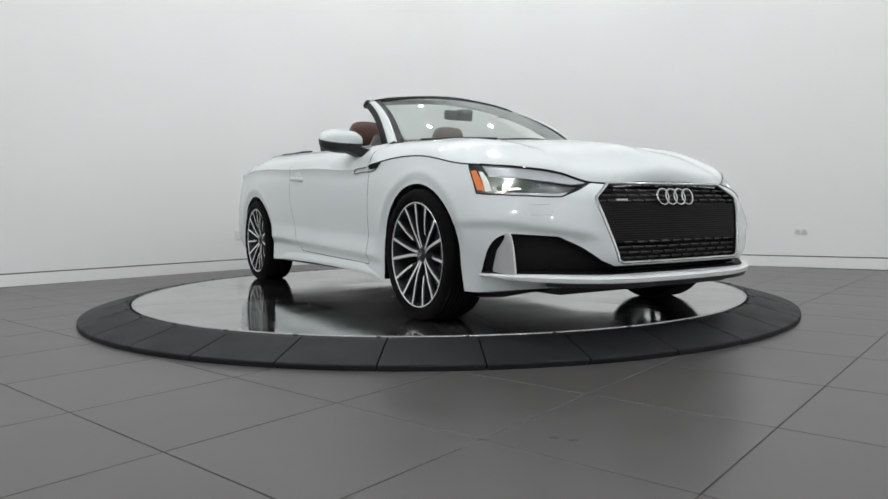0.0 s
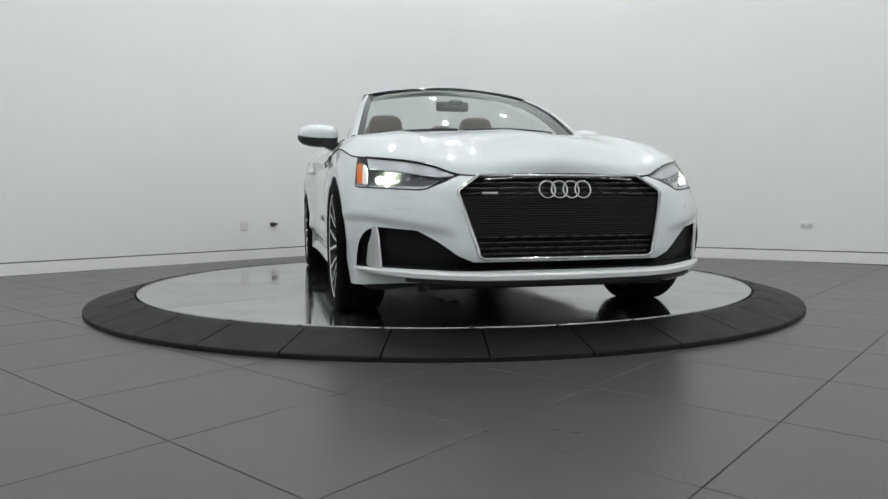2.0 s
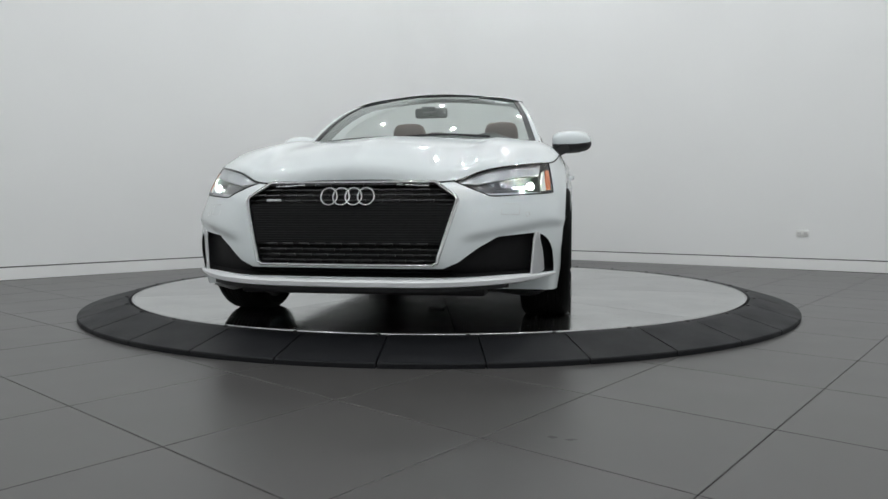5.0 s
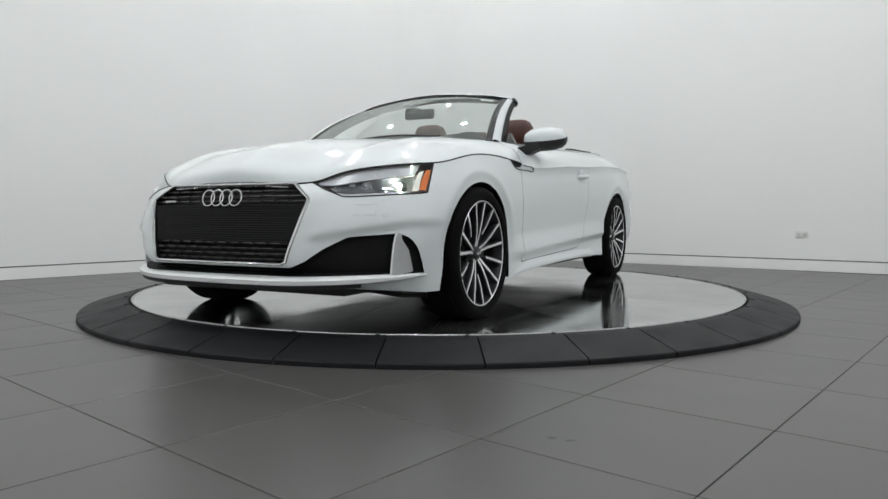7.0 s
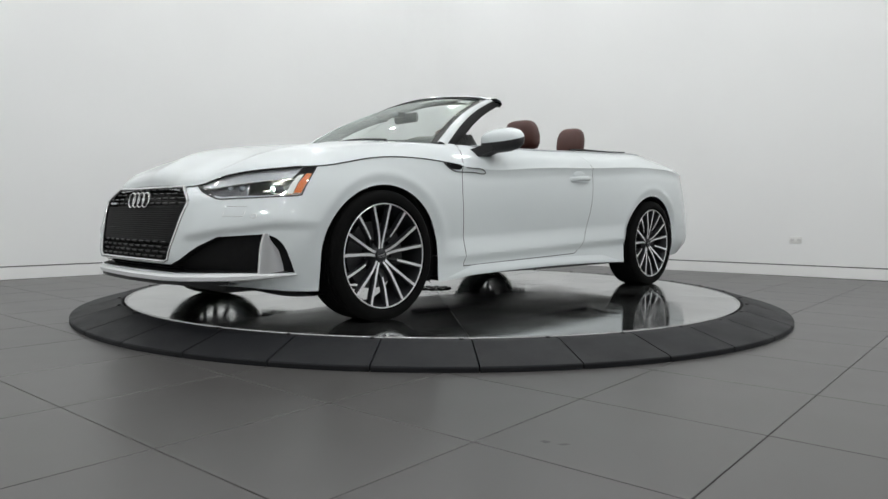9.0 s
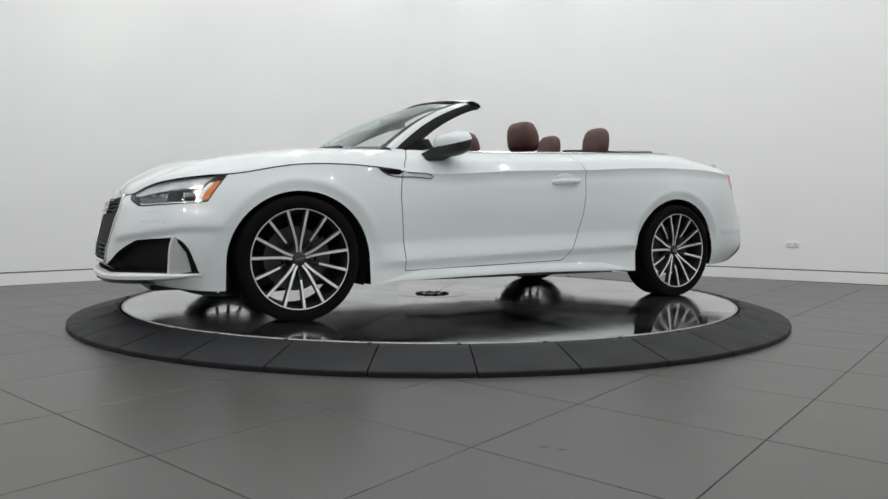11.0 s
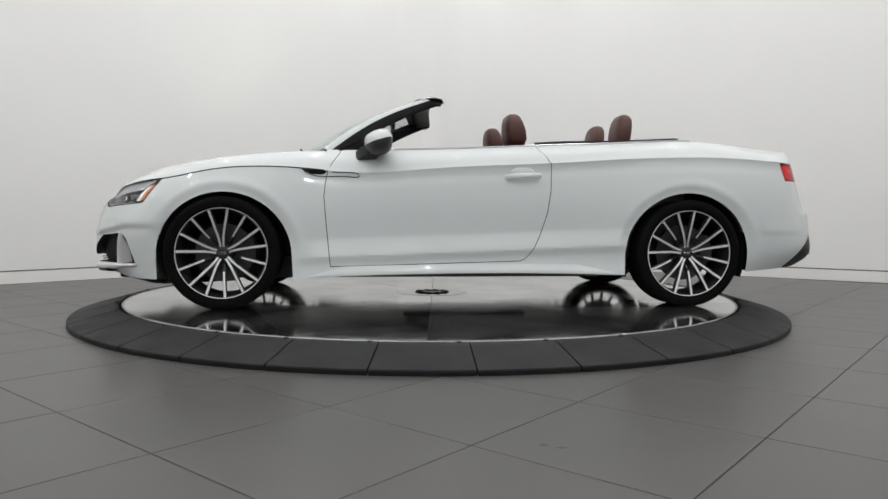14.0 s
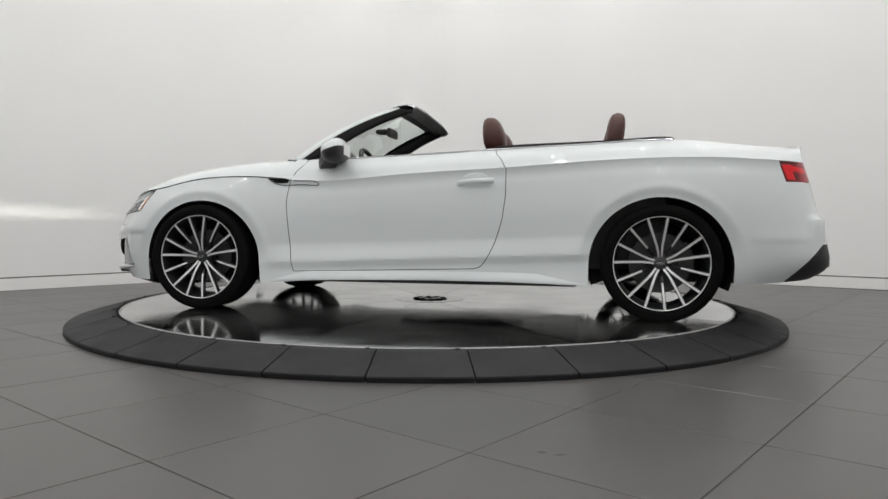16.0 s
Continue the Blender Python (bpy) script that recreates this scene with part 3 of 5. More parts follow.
def skirt_grid(nu=300, nv=58):
    net = np.array(NET)
    step = np.linalg.norm(np.diff(net, axis=0), axis=2).mean(axis=1)
    s = np.concatenate([[0], np.cumsum(step)])
    across = spline(s, net, np.linspace(0, s[-1], nu))
    lev = np.array([0.0, 0.13, 0.40, 0.70, 1.0])
    # finer rows towards the shoulder crease
    heights = np.concatenate([np.linspace(0, .87, nv - 12), np.linspace(.885, 1, 12)])
    g = np.stack([spline(lev, row, heights) for row in across])
    # creases and flares pressed into the panels, outwards in plan
    t = np.gradient(g, axis=0)
    nx, ny = -t[..., 1], t[..., 0]
    ln = np.hypot(nx, ny) + 1e-9
    flip = np.where(nx / ln * g[..., 0] * .3 + ny / ln * g[..., 1] < 0, -1, 1)
    nx, ny = nx / ln * flip, ny / ln * flip
    x, y, z = g[..., 0], g[..., 1], g[..., 2]

    def ramp(v, a, b):
        q = np.clip((v - a) / (b - a), 0, 1)
        return q * q * (3 - 2 * q)

    def fold(zc, up, down):
        d = z - zc
        q = np.clip(1 - np.where(d > 0, d / up, -d / down), 0, 1)
        return q * q * (3 - 2 * q) * .35 + q * .65
    push = .024 * fold(.330 - .038 * x, .105, .045) * ramp(x, -1.08, -.92) * ramp(x, 1.02, .80)
    # sharp shoulder crease with a hollow below it
    drop = z[:, -1:] - z
    push += (.008 * np.exp(-drop / .016) - .003 * np.exp(-((drop - .05) / .03) ** 2)) * ramp(x, 1.0, .80) * ramp(x, -2.10, -1.95)
    push += .013 * fold(.43 + .2 * np.clip(y - .5, 0, .3), .12, .034) * ramp(x, 1.66, 1.90) * ramp(y, .44, .54)
    push += .022 * fold(.570, .022, .17) * ramp(x, -2.12, -2.20)
    push += .004 * fold(.462, .06, .03) * ramp(x, -1.80, -1.90) * ramp(x, -2.20, -2.10)
    for cx, cz, r0 in ((1.372, .305, .432), (-1.377, .310, .438)):
        r = np.hypot(x - cx, (z - cz) * 1.02)
        push -= .015 * np.clip((r0 - r) / .050, 0, 1) * ramp(z, .25, .45)
        push += .003 * np.exp(-((r - r0) / .026) ** 2) * ramp(z, .25, .45)
    g[..., 0] += nx * push
    g[..., 1] += ny * push
    return g


ARCH_F = [(1.752, -.2)] + [(1.372 + .380 * math.cos(a), .305 + .368 * math.sin(a)) for a in np.linspace(0, math.pi, 30)] + [(.985, .17), (.985, -.2)]
ARCH_R = [(-.985, -.2)] + [(-1.377 + .386 * math.cos(a), .310 + .376 * math.sin(a)) for a in np.linspace(0, math.pi, 30)] + [(-1.765, -.2)]
DOOR = [(.774, .24), (.797, .485), (.81, .651), (.803, .72), (.79, .79), (.79, 1.2), (-.529, 1.2), (-.529, .826), (-.527, .693), (-.508, .56), (-.487, .49), (-.463, .42), (-.432, .355), (-.401, .309), (-.377, .284), (-.345, .272), (.2, .256)]
GRILLE = [(-.362, .648), (-.455, .585), (-.46, .57), (-.385, .315), (-.368, .304), (.368, .304), (.385, .315), (.46, .57), (.455, .585), (.362, .648)]
MOUTH = [(-.842, .262), (-.8415, .31), (-.837, .355), (-.830, .382), (-.820, .402), (-.808, .416), (-.795, .425), (-.768, .434), (-.62, .420), (-.545, .375), (-.47, .318), (-.41, .292), (.41, .292), (.47, .318), (.545, .375), (.62, .420), (.768, .434), (.795, .425), (.808, .416), (.820, .402), (.830, .382), (.837, .355), (.8415, .31), (.842, .262), (.62, .258), (.40, .254), (-.40, .254), (-.62, .258)]
LAMP = [(1.195, .652), (1.150, .620), (1.080, .590), (1.05, .588), (.74, .606), (.703, .611), (.685, .66), (.648, .748), (.64, .80), (1.0, .80), (1.195, .70)]
BELT = [(.80, .742, .928), (.60, .765, .925), (.32, .782, .931), (-.18, .786, .951), (-.50, .782, .968), (-.75, .772, .980), (-1.03, .755, .994), (-1.3, .738, 1.010), (-1.45, .728, 1.012), (-1.6, .715, 1.004), (-1.79, .695, .986), (-2.0, .66, .970), (-2.145, .60, .978)]


def side_of(ob_sign):
    return lambda f: f.calc_center_median().y * ob_sign > 0


def arched(pts, n):
    return curve(pts, n)


def build_wheel():
    """A wheel with its outer face towards +y, at the origin."""
    w = tagged(new("wheel"), "alloy wheel with thin spokes and black tyre")
    bm = bmesh.new()
    R = WHEEL_Z + 0.003
    prof = [(.262, .100), (.268, .112), (.285, .117), (.303, .116), (R - .008, .106), (R - .002, .095)]
    tread = []
    for a in np.linspace(.085, -.085, 9):
        tread += [(R, a + .007), (R, a - .007), (R - .006, a - .0085), (R - .006, a - .0115)]
    prof += tread[:-2] + [(R - .006, -.108), (.300, -.12), (.265, -.112), (.262, -.100)]
    lathe(bm, prof, 72, "y")
    part("tyre", bm, TYRE, w, "black low-profile rubber tyre")
    # rim barrel and outer lip
    bm = bmesh.new()
    lathe(bm, [(.262, .100), (.2605, .106), (.256, .107), (.2525, .103), (.250, .094), (.244, .070), (.236, .03), (.232, -.06), (.250, -.10), (.262, -.104)], 72, "y")
    rim = part("rim", bm, RIMDARK, w, "graphite alloy rim barrel")
    bm = bmesh.new()
    lathe(bm, [(.2605, .1062), (.2585, .1078), (.2545, .1068), (.2535, .104)], 72, "y")
    part("rim_lip", bm, RIMFACE, rim, "bright machined rim lip")
    # spokes: five groups of a joined pair and one short spoke
    def spoke(bm, pts, w0, w1, bright):
        """A tapered spoke along points (radius, angle, y): dark flanks, machined face."""
        rows = []
        k = len(pts)
        for i, (r, a, y) in enumerate(pts):
            c = Vector((r * math.sin(a), y, r * math.cos(a)))
            nxt = pts[min(i + 1, k - 1)]
            prv = pts[max(i - 1, 0)]
            d = Vector((nxt[0] * math.sin(nxt[1]) - prv[0] * math.sin(prv[1]), 0, nxt[0] * math.cos(nxt[1]) - prv[0] * math.cos(prv[1]))).normalized()
            t = Vector((d.z, 0, -d.x))
            hw = w0 + (w1 - w0) * i / (k - 1)
            rows.append((c - t * hw, c + t * hw, c + t * (hw + .0035) + Vector((0, -.006, 0)), c + t * (hw + .002) + Vector((0, -.032, 0)), c - t * (hw + .002) + Vector((0, -.032, 0)), c - t * (hw + .0035) + Vector((0, -.006, 0))))
        vs = [[bm.verts.new(p) for p in row] for row in rows]
        for a, b in zip(vs, vs[1:]):
            for j in range(1, 6):
                bm.faces.new((a[j], a[(j + 1) % 6], b[(j + 1) % 6], b[j]))
        bm.faces.new(vs[0]), bm.faces.new(vs[-1])
        for a, b in zip(vs, vs[1:]):
            bm.faces.new((a[0], a[1], b[1], b[0])).material_index = bright
    s = 2 * math.pi / 15
    off = radians(6)
    mid = off - s / 2
    kinds = []
    for sign in (-1, 1):
        # the pair meets near the hub
        bm = bmesh.new()
        spoke(bm, [(.036, mid + sign * .24, .071), (.062, mid + sign * .155, .077), (.10, mid + sign * .155, .085), (.16, mid + sign * .185, .094), (.21, mid + sign * .200, .098), (.253, mid + sign * s / 2, .1035)], .0062, .0070, 1)
        kinds.append(bm)
    bm = bmesh.new()
    a = off + s
    spoke(bm, [(.045, a, .040), (.085, a, .055), (.108, a, .072)], .005, .005, 0)
    spoke(bm, [(.108, a, .076), (.16, a, .090), (.21, a, .098), (.253, a, .1035)], .0052, .0070, 1)
    kinds.append(bm)
    for bm in kinds:
        first = part("spoke", bm, [RIMDARK, RIMFACE], rim, "graphite spoke with machined bright face", angle=30)
        for g in range(1, 5):
            ob = new("spoke", first.data)
            ob.parent = rim
            ob.matrix_basis = pose(0, 0, 0, 0, 72 * g, 0)
            tagged(ob, "graphite spoke with machined bright face")
    bm = bmesh.new()
    lathe(bm, [(.0005, .082), (.026, .082), (.031, .079), (.033, .072), (.050, .062), (.062, .036), (.064, -.02)], 40, "y")
    part("hub_cap", bm, RIMDARK, rim, "dark hub centre cap")
    bm = bmesh.new()
    for k in range(4):
        c = Vector((-.0165 + k * .011, .0832, 0))
        tube(bm, [c + Vector((.0065 * math.cos(q), 0, .0065 * math.sin(q))) for q in np.linspace(0, 2 * math.pi, 14)[:-1]], .0011, 5, True)
    part("emblem", bm, CHROME, rim, "small chrome ring emblem")
    bm = bmesh.new()
    for k in range(5):
        a = off + (3 * k + 1) * s
        r2 = bmesh.ops.create_cone(bm, cap_ends=True, segments=6, radius1=.0095, radius2=.0085, depth=.02)
        bmesh.ops.transform(bm, verts=r2["verts"], matrix=Matrix.Translation((.056 * math.sin(a + .63), .050, .056 * math.cos(a + .63))) @ pose(0, 0, 0, 90, 0, 0))
    part("lug_nuts", bm, BRAKE, rim, "steel wheel bolts")
    bm = bmesh.new()
    lathe(bm, [(.075, .012), (.168, .012), (.168, -.004), (.075, -.004)], 56, "y", closed=True)
    lathe(bm, [(.0005, .032), (.075, .032), (.078, .012)], 40, "y")
    part("brake_disc", bm, BRAKE, w, "bare steel brake disc")
    bm = bmesh.new()
    prof = [(.105, .030), (.178, .030), (.186, .018), (.186, -.03), (.105, -.03)]
    rows = []
    for a in np.linspace(-.5, .5, 10):
        rows.append([bm.verts.new((-r * math.cos(a), y, r * math.sin(a))) for r, y in prof])
    for a, b in zip(rows, rows[1:]):
        for j in range(5):
            bm.faces.new((a[j], a[(j + 1) % 5], b[(j + 1) % 5], b[j]))
    bm.faces.new(rows[0]), bm.faces.new(rows[-1])
    part("brake_caliper", bm, CALIPER, w, "grey cast brake caliper")
    return w


def build_headlamp(sheet_bm, faces, sign):
    """Lamp set into the corner of the nose: grey bowl, light guide, amber marker, projector, clear cover."""
    lens = lift(sheet_bm, faces)
    bowl = lens.copy()
    lens_copy = lens.copy()
    n = sink(bowl, .090, 0, 0)
    lamp = part("headlight", bowl, LAMPGREY, car, "clear headlight with dark housing, lit", angle=60)
    # black gasket round the cover
    links = {}
    for e in lens.edges:
        if len(e.link_faces) == 1:
            for p, q in ((e.verts[0], e.verts[1]), (e.verts[1], e.verts[0])):
                links.setdefault(p, []).append(q)
    first = last = next(iter(links))
    loop, here = [first.co.copy()], links[first][0]
    while here is not first and len(loop) < 2000:
        if (here.co - loop[-1]).length > .010:
            loop.append(here.co.copy())
        onward = [q for q in links[here] if q is not last]
        if not onward:
            break
        last, here = here, onward[0]
    bm = bmesh.new()
    tube(bm, loop, .0032, 6, True)
    part("lamp_gasket", bm, DARK, lamp, "black gasket round the lamp cover", angle=60)
    part("lamp_cover", lens, LENS, lamp, "clear lamp cover")

    corner = (Vector((S2, -S2 * sign, 0)), Vector((0, 0, 1)), Vector((S2, S2 * sign, 0)))
    whole = lens_copy

    def inlay(name, poly, depth, mat, label, thick=.006):
        """A piece of the lamp's inside, shaped like the cover and set back behind it."""
        bm = whole.copy()
        keep = set(score(bm, poly, corner, lambda q: True))
        bmesh.ops.delete(bm, geom=[q for q in bm.faces if q not in keep], context="FACES")
        for v in bm.verts:
            v.co -= n * depth
        bmesh.ops.solidify(bm, geom=bm.faces[:], thickness=thick)
        return part(name, bm, mat, lamp, label, angle=50)
    inlay("side_marker", [(.708, .626), (.738, .626), (.722, .668), (.692, .715), (.668, .715), (.682, .68)], .006, AMBER, "orange side marker reflector")
    inlay("light_guide", [(.744, .622), (.772, .622), (.757, .662), (.728, .704), (.704, .712), (.728, .668)], .008, DRL, "white daytime light guide")
    inlay("reflector_strip", [(1.165, .646), (1.11, .642), (1.0, .660), (.86, .680), (.755, .690), (.70, .760), (1.0, .760), (1.16, .700)], .010, SILVERLAMP, "silver upper reflector strip")
    inlay("inner_bezel", [(1.13, .640), (1.075, .604), (.945, .612), (.945, .664), (1.0, .655), (1.08, .645)], .024, LAMPDARK, "black inner lamp bezel")
    inlay("lower_trim", [(1.10, .612), (1.07, .594), (.79, .608), (.785, .618), (1.06, .606)], .014, SILVERLAMP, "silver lower lamp trim")
    c0 = sum((f.calc_center_median() for f in whole.faces), Vector()) / len(whole.faces)

    def face_at(a, z, depth):
        """The point of the cover nearest to slanted place a and height z, set back."""
        u, v, w = corner
        best = min(whole.verts, key=lambda q: (q.co.dot(u) - a) ** 2 + (q.co.dot(v) - z) ** 2)
        p = best.co + u * (a - best.co.dot(u)) + v * (z - best.co.dot(v))
        return p - n * depth
    for a, mat, r, label in ((.818, BEAM, .016, "bright white projector lens"), (.975, PROJ, .017, "clear projector lens"), (1.03, PROJ, .016, "clear projector lens")):
        bm = bmesh.new()
        bmesh.ops.create_uvsphere(bm, u_segments=24, v_segments=14, radius=r)
        bmesh.ops.translate(bm, verts=bm.verts, vec=face_at(a, .650, .030))
        part("projector", bm, mat, lamp, label, angle=60)
        if mat is BEAM:
            # dark barrel round the lit lens, open to the front, added against sideways glow
            q = face_at(a, .650, .030)
            bm = bmesh.new()
            rings = [[bm.verts.new((q.x + dx, q.y + rr * math.cos(w), q.z + rr * math.sin(w))) for w in np.linspace(0, 2 * math.pi, 25)[:-1]] for dx, rr in ((-.020, .018), (.026, .019), (.026, .0205), (-.020, .0205))]
            for r0, r1 in zip(rings, rings[1:]):
                for j in range(24):
                    bm.faces.new((r0[j], r0[(j + 1) % 24], r1[(j + 1) % 24], r1[j]))
            part("projector_barrel", bm, LAMPDARK, lamp, "added dark barrel that hides the lit projector from the side", angle=40)
    # low beam: added dark box lit from its back, its narrow slit shapes the beam
    c = face_at(.868, .652, .046)
    hw, hz, dp = .030, .0016, .072
    bm = bmesh.new()
    box(bm, (c.x - dp, c.y - hw - .004, c.z + hz), (c.x, c.y + hw + .004, c.z + hz + .003))
    box(bm, (c.x - dp, c.y - hw - .004, c.z - hz - .003), (c.x, c.y + hw + .004, c.z - hz))
    for q in (-1, 1):
        y0 = c.y + q * hw
        box(bm, (c.x - dp, min(y0, y0 + q * .004), c.z - hz), (c.x, max(y0, y0 + q * .004), c.z + hz))
    box(bm, (c.x - dp - .006, c.y - hw - .004, c.z - hz - .003), (c.x - dp - .002, c.y + hw + .004, c.z + hz + .003))
    module = part("beam_module", bm, DARK, lamp, "added dark slit box that shapes the low beam", smooth=False)
    bm = bmesh.new()
    box(bm, (c.x - dp - .002, c.y - hw + .002, c.z - hz + .0002), (c.x - dp, c.y + hw - .002, c.z + hz - .0002))
    part("beam_emitter", bm, LOWBEAM, lamp, "bright low-beam light source", smooth=False)
    whole.free()
    return lamp


def build_mirror(sign):
    m = tagged(new("wing_mirror"), "white wing mirror with black foot")
    m.parent = car
    def loft(rings, bm):
        vs = [[bm.verts.new((x, y * sign, z)) for x, y, z in ring] for ring in rings]
        k = len(vs[0])
        for a, b in zip(vs, vs[1:]):
            for j in range(k):
                bm.faces.new((a[j], a[(j + 1) % k], b[(j + 1) % k], b[j]))
        bm.faces.new(vs[0]), bm.faces.new(vs[-1])
    def ring(y, x0, x1, z0, z1, n=20, cut=None):
        z1 += .013
        x0, x1, y = .578 - (.578 - x0) * .92, .578 - (.578 - x1) * .92, .792 + (y - .792) * 1.10
        out = []
        for q in [2 * math.pi * j / n for j in range(n)]:
            c, s = math.cos(q), math.sin(q)
            x = (x0 + x1) / 2 + (x1 - x0) / 2 * math.copysign(abs(c) ** .8, c)
            z = (z0 + z1) / 2 + (z1 - z0) / 2 * math.copysign(abs(s) ** .75, s)
            z -= .030 * max(s, 0) * max(0.0, (x - x0) / (x1 - x0)) ** 1.6
            out.append((x, y, z))
        return out
    spec = [(.792, .440, .540, .920, .996), (.80, .426, .556, .907, 1.008), (.825, .412, .574, .897, 1.022), (.88, .402, .576, .891, 1.031), (.94, .402, .560, .896, 1.029), (.985, .410, .532, .910, 1.014), (1.005, .422, .503, .928, .992), (1.012, .435, .480, .945, .974)]
    bm = bmesh.new()
    loft([ring(*s) for s in spec], bm)
    # white cap above, black shell below
    bmesh.ops.bisect_plane(bm, geom=bm.verts[:] + bm.edges[:] + bm.faces[:], plane_co=(.5, 0, .964), plane_no=(.28, 0, 1))
    low = [f for f in bm.faces if f.calc_center_median().z + .28 * (f.calc_center_median().x - .5) < .964]
    shell = lift(bm, low)
    part("cap", bm, PAINT, m, "white painted mirror cap")
    part("shell", shell, BLACK, m, "black lower mirror shell")
    bm = bmesh.new()
    loft([[(x + dx, y, z) for dx, z in ((-.05, z0), (.05, z0 - .005), (.055, z1), (-.045, z1))] for x, y, z0, z1 in ((.575, .775, .865, .905), (.572, .82, .862, .915), (.545, .86, .885, .935), (.51, .90, .905, .95))], bm)
    part("foot", bm, BLACK, m, "black mirror foot")
    bm = bmesh.new()
    loft([[(x, y, z) for y, z in ((.845, .930), (.960, .936), (.960, .998), (.85, 1.002))] for x in (.424, .416)], bm)
    part("mirror_glass", bm, CHROME, m, "silvered mirror glass")


def build_seat(y, x, top, wide=.50, rear=False):
    s = tagged(new("seat"), "brown leather car seat with headrest")
    s.parent = car
    def blob(bm, rows, n=28, e=.54):
        vs = []
        for cx, cz, hx, hy in rows:
            ring = []
            for q in [2 * math.pi * j / n for j in range(n)]:
                c, t = math.cos(q), math.sin(q)
                ring.append(bm.verts.new((cx + hx * math.copysign(abs(c) ** e, c), y + hy * math.copysign(abs(t) ** e, t), cz)))
            vs.append(ring)
        for a, b in zip(vs, vs[1:]):
            for j in range(n):
                bm.faces.new((a[j], a[(j + 1) % n], b[(j + 1) % n], b[j]))
        bm.faces.new(vs[0]), bm.faces.new(vs[-1])
    h = .205
    z0 = top - h
    bm = bmesh.new()
    if rear:
        rows = [(x + .01, z0 - .02, .040, .098), (x + .012, z0, .050, .110), (x + .006, z0 + .06, .056, .117), (x, z0 + .12, .056, .115), (x - .006, z0 + .165, .050, .102), (x - .008, z0 + .19, .038, .080), (x - .01, z0 + .203, .018, .05)]
    else:
        rows = [(x - .012, z0, .036, .085), (x - .012, z0 + .008, .057, .110), (x - .010, z0 + .04, .070, .126), (x - .003, z0 + .10, .070, .131), (x + .006, z0 + .15, .060, .125), (x + .012, z0 + .185, .046, .108), (x + .014, z0 + .200, .030, .082), (x + .014, z0 + .206, .012, .04)]
    blob(bm, rows)
    part("headrest", bm, LEATHER, s, "padded brown leather headrest", angle=60)
    bm = bmesh.new()
    for dy in (-.055, .055):
        tube(bm, [(x - .02, y + dy, z0 + .03), (x - .04, y + dy, z0 - .06)], .007, 8)
    part("headrest_post", bm, CHROME, s, "chrome headrest posts")
    bm = bmesh.new()
    zb = z0 - .028
    rows = [(x + .30, .32, .07, wide / 2 - .03), (x + .20, .45, .08, wide / 2), (x + .12, .62, .075, wide / 2), (x + .03, .82, .062, wide / 2 - .02), (x - .025, zb - .05, .050, wide / 2 - .06), (x - .035, zb - .012, .038, wide / 2 - .10), (x - .04, zb, .02, wide / 2 - .14)]
    blob(bm, rows)
    part("backrest", bm, LEATHER, s, "brown leather backrest", angle=60)
    bm = bmesh.new()
    box(bm, (x + .12, y - wide / 2, .25), (x + .70, y + wide / 2, .42), .05)
    part("cushion", bm, LEATHER, s, "brown leather seat cushion")


